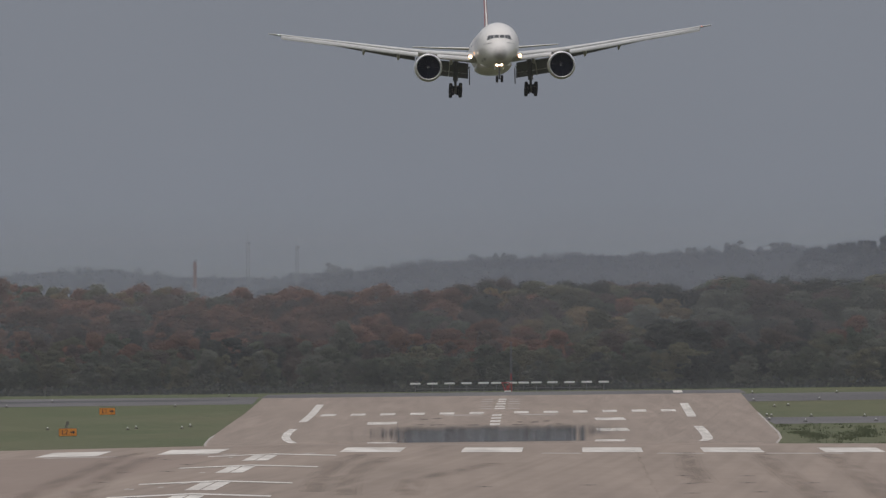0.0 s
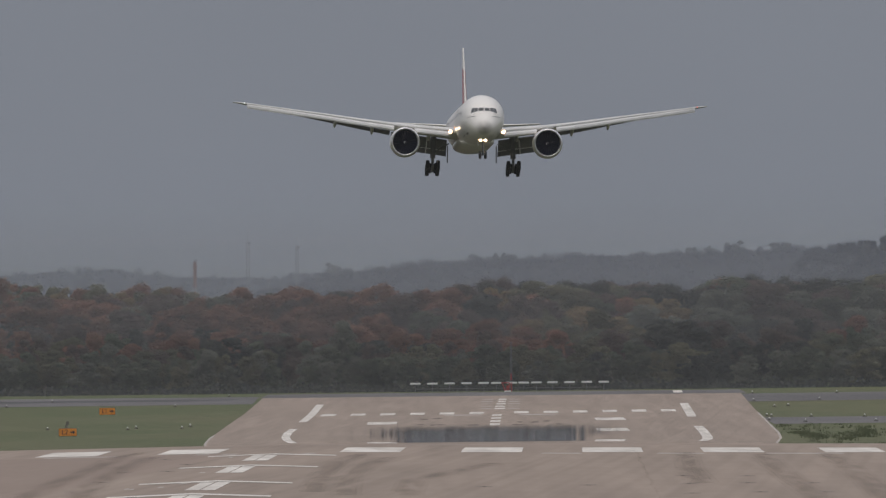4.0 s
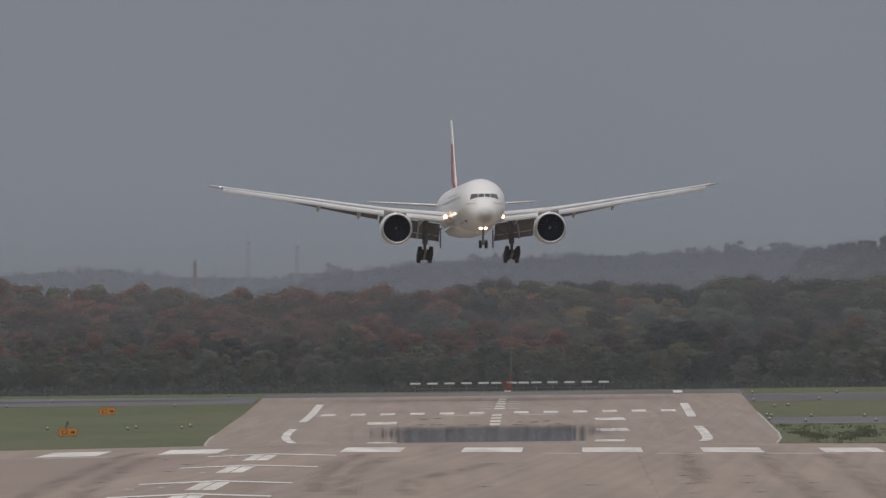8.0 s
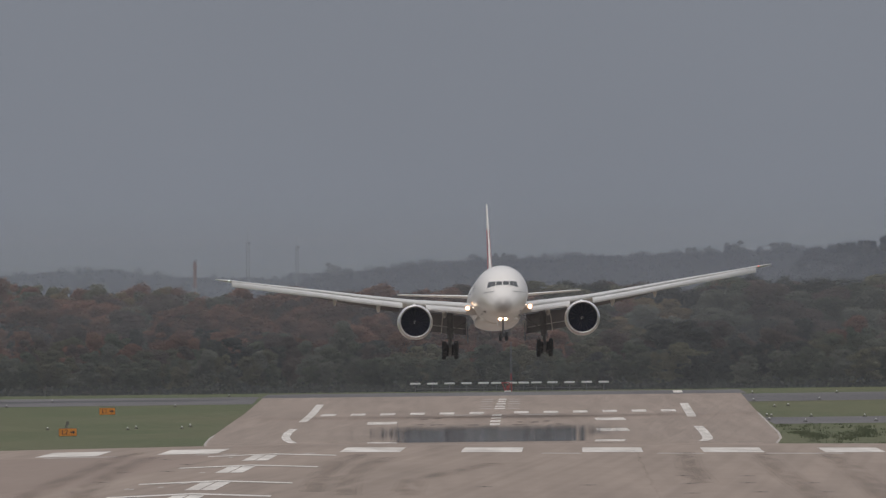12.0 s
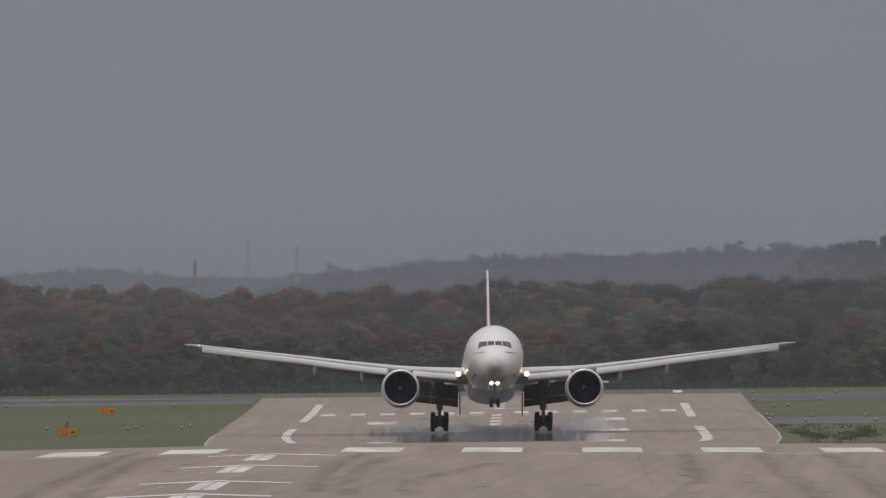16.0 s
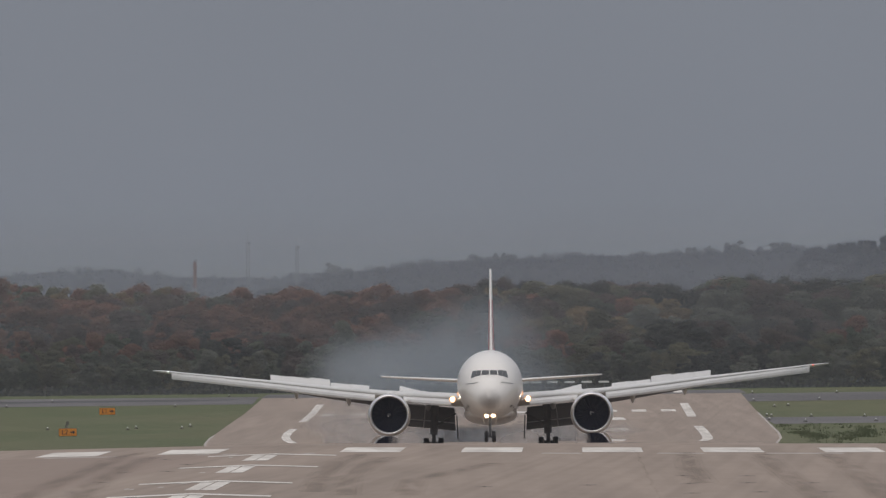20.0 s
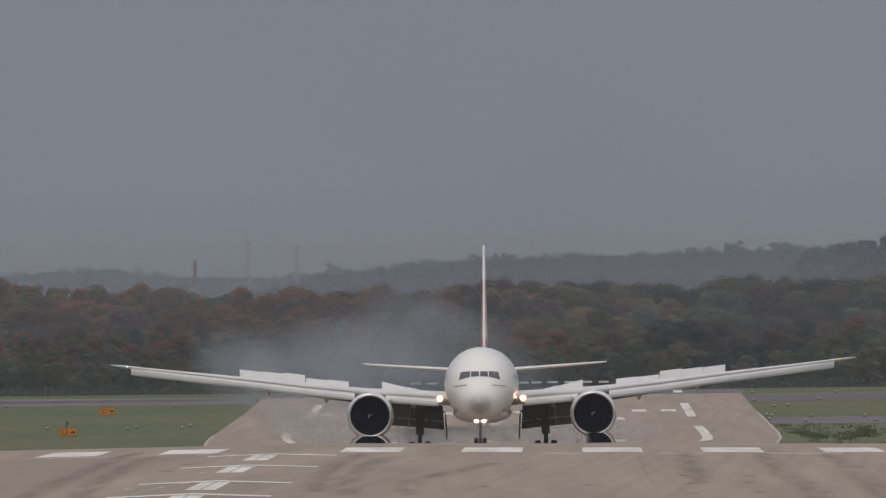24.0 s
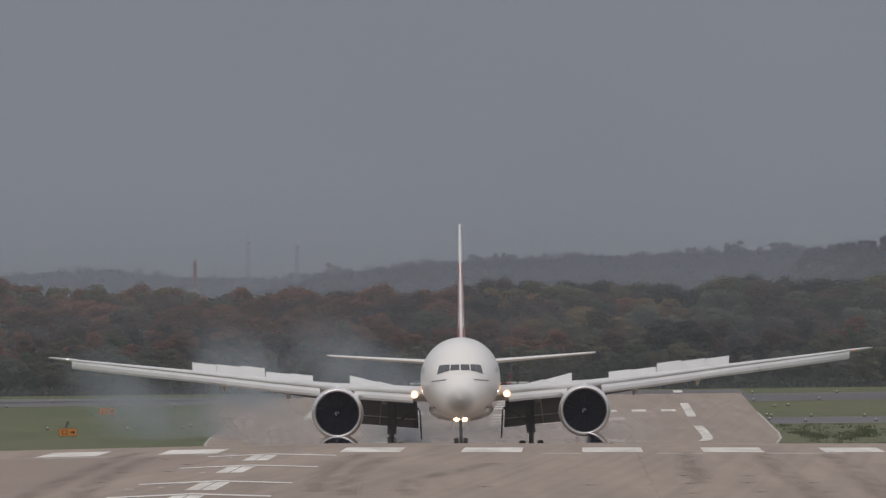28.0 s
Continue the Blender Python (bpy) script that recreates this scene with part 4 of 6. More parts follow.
def spoiler(s, xa, xb, wing, cut=(1.0, 1.0)):
    """A hinged panel on the wing's upper skin; its origin lies on the hinge."""
    ya, za = upper(xa, 0.70)
    yb, zb = upper(xb, 0.70)
    hinge = Vector((s * (xa + xb) / 2, (ya + yb) / 2, (za + zb) / 2 + 0.03))
    depth = 0.155 * (wing_at((xa + xb) / 2)[1] - wing_at((xa + xb) / 2)[0])
    bm = bmesh.new()
    ring = []
    for x, y, z, k in ((xa, ya, za + 0.03, cut[0]), (xb, yb, zb + 0.03, cut[1])):
        _, zt = upper(x, 0.70 + 0.155 * k)
        for dy, zz in ((0, z), (depth * k, zt + 0.03), (depth * k, zt + 0.015), (0, z - 0.06)):
            ring.append(bm.verts.new((s * x - hinge.x, y + dy - hinge.y, zz - hinge.z)))
    a, b = ring[:4], ring[4:]
    bm.faces.new(a)
    bm.faces.new(b[::-1])
    for k in range(4):
        bm.faces.new((a[k], b[k], b[(k + 1) % 4], a[(k + 1) % 4]))
    return part("spoiler", bm, GREYWING, wing, "pale grey spoiler panel", place=Matrix.Translation(hinge)), hinge, Vector((xb - xa, s * (yb - ya), s * (zb - za))).normalized()


def wheel(name, parent, at, r, w):
    """A tyre turned about X, with its hub."""
    prof = [(-w / 2, r * 0.56), (-w / 2, r * 0.86), (-w * 0.36, r * 0.97), (-w * 0.15, r), (w * 0.15, r), (w * 0.36, r * 0.97), (w / 2, r * 0.86), (w / 2, r * 0.56)]
    v, f = lathe(prof, 28, True)
    part("tyre", ([(b + at[0], a + at[1], c + at[2]) for a, b, c in v], f), TYRE, parent, smooth=True)
    prof = [(-w * 0.40, 0.02), (-w * 0.40, r * 0.3), (-w * 0.44, r * 0.58), (w * 0.44, r * 0.58), (w * 0.40, r * 0.3), (w * 0.40, 0.02)]
    v, f = lathe(prof, 20)
    part("hub", ([(b + at[0], a + at[1], c + at[2]) for a, b, c in v], f), HUB, parent)


def lathe_at(x, y, z, r):
    """A shallow round dish facing ahead."""
    v, f = lathe([(0.05, 0.01), (0.03, r * 0.6), (-0.02, r * 0.9), (-0.05, r), (0.02, r * 0.98), (0.08, r * 0.6)], 20)
    return [(a + x, b + y, c + z) for a, b, c in v], f


def engine(s, plane):
    cx, cz, y0 = s * 9.66, 3.01, -12.3
    lip_in = [(y0 + 0.32, 1.66), (y0 + 0.12, 1.69), (y0, 1.76), (y0 + 0.03, 1.86), (y0 + 0.22, 1.95), (y0 + 0.5, 1.99)]
    m = Matrix.Translation((cx, 0, cz))
    cowl = [(y0 + 0.5, 1.985), (y0 + 1.2, 2.03), (y0 + 2.6, 2.04), (y0 + 4.2, 1.94), (y0 + 5.6, 1.78), (y0 + 6.4, 1.64), (y0 + 6.38, 1.58), (y0 + 5.0, 1.6)]
    nac = part("engine_nacelle", lathe(cowl, 56), WHITE, plane, "white engine cowling", True, m)
    part("inlet_lip", lathe(lip_in, 56), LIPMETAL, nac, "polished metal inlet lip", True)
    part("inlet_duct", lathe([(y0 + 0.32, 1.66), (y0 + 0.9, 1.625), (y0 + 1.7, 1.64), (y0 + 2.3, 1.64)], 48), DUCT, nac, "dark inlet lining", True)
    v, f = [], []
    for j in range(7):
        r = 0.45 + (1.62 - 0.45) * j / 6
        sweep = 0.10 * math.sin(j / 6 * 2.6)
        tw = 0.10 + 0.13 * j / 6
        for q in (-1, 1):
            b = sweep + q * tw * 1.35 / (r + 0.4)
            v.append((r * math.cos(b), y0 + 1.75 + q * 0.16, r * math.sin(b)))
    blade = mesh_of("fan_blade", v, [(2 * j, 2 * j + 1, 2 * j + 3, 2 * j + 2) for j in range(6)], BLADE, True)
    for k in range(22):
        ob = new("fan_blade", blade)
        ob.parent = nac
        ob.matrix_basis = Matrix.Rotation(2 * math.pi * k / 22, 4, "Y")
    part("fan_back", lathe([(y0 + 1.70, 1.64), (y0 + 1.72, 0.02)], 32), BLADE, nac)
    part("spinner", lathe([(y0 + 1.25, 0.01), (y0 + 1.3, 0.1), (y0 + 1.42, 0.2), (y0 + 1.62, 0.3), (y0 + 1.8, 0.34)], 28), BLADE, nac, "dark spinner", True)
    v, f = [], []
    for k in range(15):
        a = k / 14 * 4.4
        rr = 0.09 + 0.06 * k / 14
        yy = y0 + 1.26 + 0.12 * (rr / 0.2)
        for q in (-0.03, 0.03):
            v.append(((rr + q) * math.cos(a), yy - 0.02, (rr + q) * math.sin(a)))
    part("spinner_mark", (v, [(2 * k, 2 * k + 1, 2 * k + 3, 2 * k + 2) for k in range(14)]), GREYWING, nac, "pale curl painted on the spinner")
    part("core_nozzle", lathe([(y0 + 5.0, 1.2), (y0 + 6.8, 0.95), (y0 + 8.0, 0.62), (y0 + 9.0, 0.08)], 28), STRUT, nac, smooth=True)
    rings = []
    for y, w, zt, zb in ((y0 + 1.6, 0.05, 1.98, 1.9), (y0 + 2.8, 0.18, 2.12, 1.9), (y0 + 4.2, 0.26, 2.20, 1.7), (y0 + 7.5, 0.28, 2.1, 1.0), (y0 + 10.0, 0.1, 1.6, 1.2)):
        rings.append([(-w, y, zb), (w, y, zb), (w, y, (zt + zb) / 2), (w * 0.5, y, zt), (-w * 0.5, y, zt), (-w, y, (zt + zb) / 2)])
    part("pylon", loft(rings), WHITE, nac, smooth=False)
    a = radians(52) * -s
    bm = box_bm(0.05, 1.5, 0.42, (0, y0 + 2.6, 2.15), 0.015)
    bmesh.ops.rotate(bm, verts=bm.verts[:], cent=(0, 0, 0), matrix=Matrix.Rotation(a, 3, "Y") if s < 0 else Matrix.Rotation(a, 3, "Y"))
    part("strake", bm, WHITE, nac)
    return nac


def airliner():
    plane = new("airliner")
    tagged(plane, "large white twin-engine airliner with its landing gear down", "airplane")
    n = 56
    ys = sorted(set(list(HULL_Y) + [-36.3, -35.6, -34.8, -33.9, -33.0, -31.7, -30.0, -27.7, 15, 21, 27, 32.5]))
    hull = part("fuselage", loft([[hull_point(y, 2 * math.pi * k / n) for k in range(n)] for y in ys if y >= -35.2], False), WHITE, plane, smooth=True)
    part("radome", loft([[hull_point(y, 2 * math.pi * k / n) for k in range(n)] for y in ys if y <= -35.2], False), RADOME, hull, "white radome with shade painted grey round its tip", True)
    # windscreen: three panes a side
    for s in (-1, 1):
        for c in (((0.05, 6.33), (0.76, 6.30), (0.70, 6.74), (0.05, 6.75)), ((0.84, 6.27), (1.27, 6.18), (1.20, 6.74), (0.78, 6.75)),
                  ((1.285, 6.17), (1.78, 6.00), (1.60, 6.68), (1.215, 6.74))):
            pts = [(s * x, z) for x, z in c]
            part("cockpit_window", patch(pts if s > 0 else [pts[1], pts[0], pts[3], pts[2]], 4, 3), GLASS, hull, "dark cockpit pane")
        pts = [(s * 1.08, 5.54), (s * 2.24, 5.42), (s * 2.24, 5.53), (s * 1.08, 5.65)]
        for k in range(4):
            u0, u1 = k / 4 + 0.01, (k + 1) / 4 - 0.035
            q = [(pts[0][0] + (pts[1][0] - pts[0][0]) * u, pts[0][1] + (pts[1][1] - pts[0][1]) * u) for u in (u0, u1)]
            part("lettering_bar", patch([q[0], q[1], (q[1][0], q[1][1] + 0.075), (q[0][0], q[0][1] + 0.075)], 2, 1, 0.03), DARKTEXT, hull, "dark grey bar of small lettering")
        part("vent", patch([(s * 1.95, 3.25), (s * 2.25, 3.35), (s * 2.2, 3.55), (s * 1.92, 3.45)], 2, 2), BLACK, hull, "small dark vent")
        # cabin windows along the side, joined
        v, f = [], []
        for k in range(62):
            y = -29.5 + k * 0.93
            if -12.6 < y < -11.4 or 3 < y < 4:
                continue
            b = len(v)
            for dy, z in ((-0.13, 6.1), (0.13, 6.1), (0.13, 6.5), (-0.13, 6.5)):
                w, zc, h = hull_at(y)
                v.append((s * (w * math.sqrt(max(0, 1 - ((z - zc) / h) ** 2)) + 0.02), y + dy, z))
            f.append((b, b + 1, b + 2, b + 3))
        part("cabin_windows", (v, f), GLASS, hull, "row of small dark cabin windows")
        # large plain band of livery colour on the side
        v, f = [], []
        for k in range(12):
            b = len(v)
            y = -24 + k * 1.55
            for dy, z in ((0, 6.9), (1.1, 6.9), (1.25, 8.0), (0.15, 8.0)):
                w, zc, h = hull_at(y)
                v.append((s * (w * math.sqrt(max(0, 1 - ((z - zc) / h) ** 2)) + 0.02), y + dy, z))
            f.append((b, b + 1, b + 2, b + 3))
        part("livery_shape", (v, f), LEAF_GOLD, hull, "muted gold block of livery")
    # wing box fairing under the hull
    rings = []
    for y, w, zt, zb in ((-16.5, 1.2, 3.5, 2.5), (-13.5, 2.1, 3.9, 2.36), (-9, 2.5, 4.2, 2.24), (0, 2.55, 4.2, 2.2), (7, 2.5, 4.1, 2.2), (11, 2.1, 3.9, 2.34), (14.5, 1.4, 3.7, 2.6)):
        rings.append([(w * math.sin(a), y, (zt + zb) / 2 + (zt - zb) / 2 * math.cos(a)) for a in [2 * math.pi * k / 24 for k in range(24)]])
    part("belly_fairing", loft(rings), WHITE, hull, smooth=True)
    wings, spoilers = [], []
    for s in (-1, 1):
        root = Vector((s * 3.0, 0, 4.4))
        wing = part("wing", loft([foil_ring(s, x) for x in WING_X]), GREYWING, plane, "swept grey wing", True)
        wings.append((s, wing, root))
        for a, b in ((3.75, 8.3), (11.0, 14.1), (14.11, 17.2), (17.21, 20.3), (20.31, 23.4), (23.41, 26.5), (26.51, 30.5)):
            part("slat", loft([slat_ring(s, a + (b - a) * k / 3) for k in range(4)]), SLATMETAL, wing, "extended pale leading-edge slat")
            seam = []
            for k in range(4):
                x = a + (b - a) * k / 3
                le, te, z, t = wing_at(x)
                c = min(te - le, 7.5)
                seam.append([(s * x, le + p * c, z + q * c) for p, q in ((0.040, 0.008), (0.096, 0.019), (0.100, 0.036), (0.060, 0.030))])
            # Dark strip added for the shade in the slot between slat and wing.
            part("slat_gap_shade", loft(seam), FLAPGREY, wing, "dark strip for the shaded gap behind the slat")
        for a, b, ch, dr, an in ((3.5, 8.5, 2.5, 0.25, 0.60), (11.2, 25.0, 1.45, 0.10, 0.38)):
            m = 7
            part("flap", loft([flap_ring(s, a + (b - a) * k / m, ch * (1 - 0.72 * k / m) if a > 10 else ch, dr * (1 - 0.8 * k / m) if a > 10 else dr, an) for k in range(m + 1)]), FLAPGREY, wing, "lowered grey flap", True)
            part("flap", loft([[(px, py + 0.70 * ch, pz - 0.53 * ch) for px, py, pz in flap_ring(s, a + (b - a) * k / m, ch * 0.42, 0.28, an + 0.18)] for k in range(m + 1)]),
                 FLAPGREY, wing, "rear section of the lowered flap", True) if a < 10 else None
        # Pale strip added for the bright runway showing through the flap gap.
        lip = []
        for k in range(8):
            x = 3.6 + 4.8 * k / 7
            le, te, z, t = wing_at(x)
            yy, zz = te - 0.70 + 2.5 * math.cos(0.60), z - 0.028 * (te - le) - 0.25 - 2.5 * math.sin(0.60)
            lip.append([(s * x, yy - 0.10, zz + 0.06), (s * x, yy + 0.02, zz + 0.09), (s * x, yy + 0.02, zz - 0.01), (s * x, yy - 0.10, zz - 0.03)])
        part("flap_gap_strip", loft(lip), SLATMETAL, wing, "pale strip added for the bright gap between the flap sections")
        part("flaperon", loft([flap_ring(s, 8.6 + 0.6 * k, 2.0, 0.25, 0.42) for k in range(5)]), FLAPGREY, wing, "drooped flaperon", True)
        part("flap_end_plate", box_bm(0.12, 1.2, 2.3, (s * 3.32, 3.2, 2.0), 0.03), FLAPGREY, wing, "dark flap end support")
        for x, ln, wd in ((6.0, 4.4, 0.30), (13.6, 4.2, 0.26), (18.6, 3.6, 0.22)):
            le, te, z, t = wing_at(x)
            rings = []
            for f, q in ((0, 0.15), (0.2, 0.8), (0.5, 1.0), (0.8, 0.7), (1.0, 0.12)):
                yy = te - 0.62 * ln + f * ln
                zz = z - 0.45 - 0.55 * f * f * ln * 0.32
                rings.append([(s * x + wd * q * math.cos(a), yy, zz + 0.38 * q * math.sin(a)) for a in [2 * math.pi * k / 12 for k in range(12)]])
            part("flap_track_fairing", loft(rings), GREYWING, wing, "slim grey flap track fairing", True)
        for xa, xb, early in ((4.4, 6.5, 0), (6.52, 8.7, 0), (11.6, 13.4, 0), (13.42, 15.3, 0), (15.32, 17.2, 1), (17.22, 19.1, 0), (19.12, 21.0, 1)):
            sp, hinge, line = spoiler(s, xa, xb, wing, (0.25, 0.62) if xa < 5 else (0.62, 1.05) if xa < 7 else (1.0, 1.0))
            spoilers.append((sp, hinge, line, early, 0.70 if xa < 7 else 0.72 if xa < 15 else 1.06))
        le, te, z, t = wing_at(30.9)
        bm = bmesh.new()
        bmesh.ops.create_uvsphere(bm, u_segments=10, v_segments=6, radius=0.09, matrix=Matrix.Translation((s * 30.8, le - 0.05, z + 0.03)))
        part("tip_light", bm, LAMP_RED if s > 0 else LAMP_GREEN, wing, "glowing wing-tip light", True)
        # landing lamps at the wing root
        for x, y, z, r, mt in ((3.60, -12.75, 4.42, 0.165, LAMP), (2.92, -13.4, 4.95, 0.13, LAMP_SMALL)):
            bm = bmesh.new()
            bmesh.ops.create_uvsphere(bm, u_segments=14, v_segments=8, radius=r, matrix=Matrix.Translation((s * x, y, z)) @ Matrix.Diagonal((1, 0.5, 1, 1)))
            lamp = part("landing_light", bm, mt, plane, "glowing landing light", True)
            # Added glowing dish that gives the lamp its warm halo.
            part("halo_dish", lathe_at(s * x, y + 0.16, z, r * 1.9), HALO_GLOW, lamp, "glowing dish added for the lamp halo", True)
        engine(s, plane)
        # tailplane
        rings = []
        for x, le, te, z in ((0.8, 25.0, 32.6, 6.75), (4, 27.2, 33.4, 6.98), (8, 30.0, 34.4, 7.27), (10.4, 31.8, 35.0, 7.45), (10.76, 33.2, 35.2, 7.5)):
            rings.append([(s * x, le + f * (te - le), z + h * 0.055 * (te - le)) for f, h in FOIL])
        part("tailplane", loft(rings), WHITE, plane, "white tailplane", True)
    rings = []
    fin_z = (7.9, 9.0, 11.5, 14.5, 17.3, 17.87)
    fin_le = (21.5, 24.0, 26.6, 29.6, 32.4, 33.4)
    fin_te = (33.5, 33.8, 34.6, 35.5, 36.3, 36.5)
    for z, le, te in zip(fin_z, fin_le, fin_te):
        rings.append([(h * 0.060 * (te - le), le + f * (te - le), z) for f, h in FOIL])
    fin = part("fin", loft(rings), WHITE, plane, "white fin with red and green paint", True)
    for s in (-1, 1):
        for mt, z0, z1, f0, f1 in ((RED, 8.5, 14.8, 0.02, 0.52), (GREEN, 11.5, 17.0, 0.56, 0.72), (BLACK, 9.5, 14.0, 0.76, 0.9)):
            v, fcs = [], []
            for j in range(6):
                z = z0 + (z1 - z0) * j / 5
                le, te = float(np.interp(z, fin_z, fin_le)), float(np.interp(z, fin_z, fin_te))
                for i in range(5):
                    f = f0 + (f1 - f0) * i / 4
                    h = float(np.interp(f, [p[0] for p in FOIL[:11]], [p[1] for p in FOIL[:11]])) * 0.060 * (te - le)
                    h2 = -float(np.interp(f, [p[0] for p in FOIL[:10:-1]], [p[1] for p in FOIL[:10:-1]])) * 0.060 * (te - le)
                    v.append((h + 0.02 if s > 0 else -h2 - 0.02, le + f * (te - le), z))
            fcs = [(j * 5 + i, j * 5 + i + 1, j * 5 + i + 6, j * 5 + i + 5) for j in range(5) for i in range(4)]
            part("fin_band", (v, fcs), mt, fin, "flat band of tail colour")
    # nose gear
    gear = part("nose_gear", tube_bm((0, -31.2, 3.0), (0, -31.2, 0.55), 0.13), STRUT, plane, "nose landing gear leg")
    part("axle", tube_bm((-0.5, -31.2, 0.53), (0.5, -31.2, 0.53), 0.08), STRUT, gear)
    part("drag_brace", tube_bm((0, -31.2, 1.3), (0, -29.6, 2.8), 0.07), STRUT, gear)
    for s in (-1, 1):
        wheel("nose_wheel", gear, (s * 0.36, -31.2, 0.53), 0.53, 0.36)
        part("gear_door", box_bm(0.05, 2.1, 0.95, (s * 0.62, -30.2, 2.25), 0.02, Matrix.Rotation(radians(8 * s), 4, "Y")), WHITE, plane, "open nose gear door")
        for x, z, r, mt in ((0.31, 2.56, 0.15, LAMP), (0.2, 3.0, 0.08, LAMP_SMALL)):
            bm = bmesh.new()
            bmesh.ops.create_uvsphere(bm, u_segments=14, v_segments=8, radius=r, matrix=Matrix.Translation((s * x, -31.42, z)) @ Matrix.Diagonal((1, 0.5, 1, 1)))
            lamp = part("landing_light", bm, mt, gear, "glowing landing light", True)
            # Halo dish for the nose lamps, glowing by itself.
            part("halo_dish", lathe_at(s * x, -31.42 + 0.14, z, r * 1.8), HALO_GLOW, lamp, "glowing dish added for the lamp halo", True)
    bogies = []
    for s in (-1, 1):
        leg = part("main_gear", tube_bm((s * 5.3, 0, 4.2), (s * 5.48, -0.4, 1.3), 0.36), STRUT, plane, "main landing gear leg")
        part("piston", tube_bm((s * 5.48, -0.4, 1.6), (s * 5.49, -0.4, -0.05), 0.19), STRUT, leg)
        part("side_brace", tube_bm((s * 5.45, -0.4, 2.0), (s * 3.3, -0.4, 3.3), 0.09), STRUT, leg)
        part("drag_brace", tube_bm((s * 5.45, -0.4, 1.9), (s * 5.3, 2.6, 3.9), 0.10), STRUT, leg)
        part("torque_link", box_bm(0.25, 0.5, 0.9, (s * 5.49, -0.05, 0.85), 0.05), STRUT, leg)
        part("gear_door", box_bm(0.07, 2.6, 1.9, (s * 6.35, -0.3, 2.9), 0.03, Matrix.Rotation(radians(-6 * s), 4, "Y")), GREYWING, plane, "open main gear door")
        bogie = part("wheel_bogie", box_bm(0.32, 3.3, 0.34, (0, 0, 0), 0.06), STRUT, plane, "bogie beam with six wheels", place=Matrix.Translation((s * 5.49, -0.4, 0.0)))
        for y in (-1.47, 0, 1.47):
            part("axle", tube_bm((-0.9, y, 0), (0.9, y, 0), 0.09), STRUT, bogie)
            for q in (-1, 1):
                part("brake_pack", tube_bm((q * 0.18, y, 0), (q * 0.5, y, 0), 0.30, n=16), TYRE, bogie, "dark brake pack")
            for q in (-1, 1):
                wheel("main_wheel", bogie, (q * 0.70, y, 0), 0.67, 0.5)
        bogies.append((s, bogie))
    return plane, wings, spoilers, bogies


PLANE, WINGS, SPOILERS, BOGIES = airliner()


# ---- woods beyond the runway's end ----
def leaf_cloud(rng, lobes, count, size, flat=1.0):
    """Small leaf sprays spread through several lobes, denser towards their outsides, with a shading direction for each."""
    verts, faces, out = [], [], []
    weights = [l[3] * l[4] for l in lobes]
    for _ in range(count):
        cx, cy, cz, rx, rz = rng.choices(lobes, weights)[0]
        d = Vector((rng.gauss(0, 1), rng.gauss(0, 1), rng.gauss(0, 1)))
        d = d.normalized() if d.length > 0.1 else Vector((0, 0, 1))
        k = rng.uniform(0.45, 1.12) ** 0.6 + 0.30 * noise.noise(d * 2.0 + Vector((cx * 2, cy * 2, cz)))
        p = Vector((cx + d.x * rx * k, cy + d.y * rx * k, cz + d.z * rz * k))
        t = (d + Vector((rng.gauss(0, 0.6), rng.gauss(0, 0.6), rng.gauss(0, 0.6)))).normalized()
        u = t.cross(Vector((rng.gauss(0, 1), rng.gauss(0, 1), rng.gauss(0, 1)))).normalized()
        w = u.cross(t)
        a = size * rng.uniform(0.5, 1.5)
        i = len(verts)
        for q in (-u * a, u * a * 0.6 + w * a * 0.8, u * a * 0.7 - w * a * 0.7):
            verts.append(p + Vector((q.x * 1.15, q.y, q.z * flat)))
        faces.append((i, i + 1, i + 2))
        out += [(t * 0.75 + d * 0.45 + Vector((0, 0, 0.2))).normalized()] * 3
    return verts, faces, out


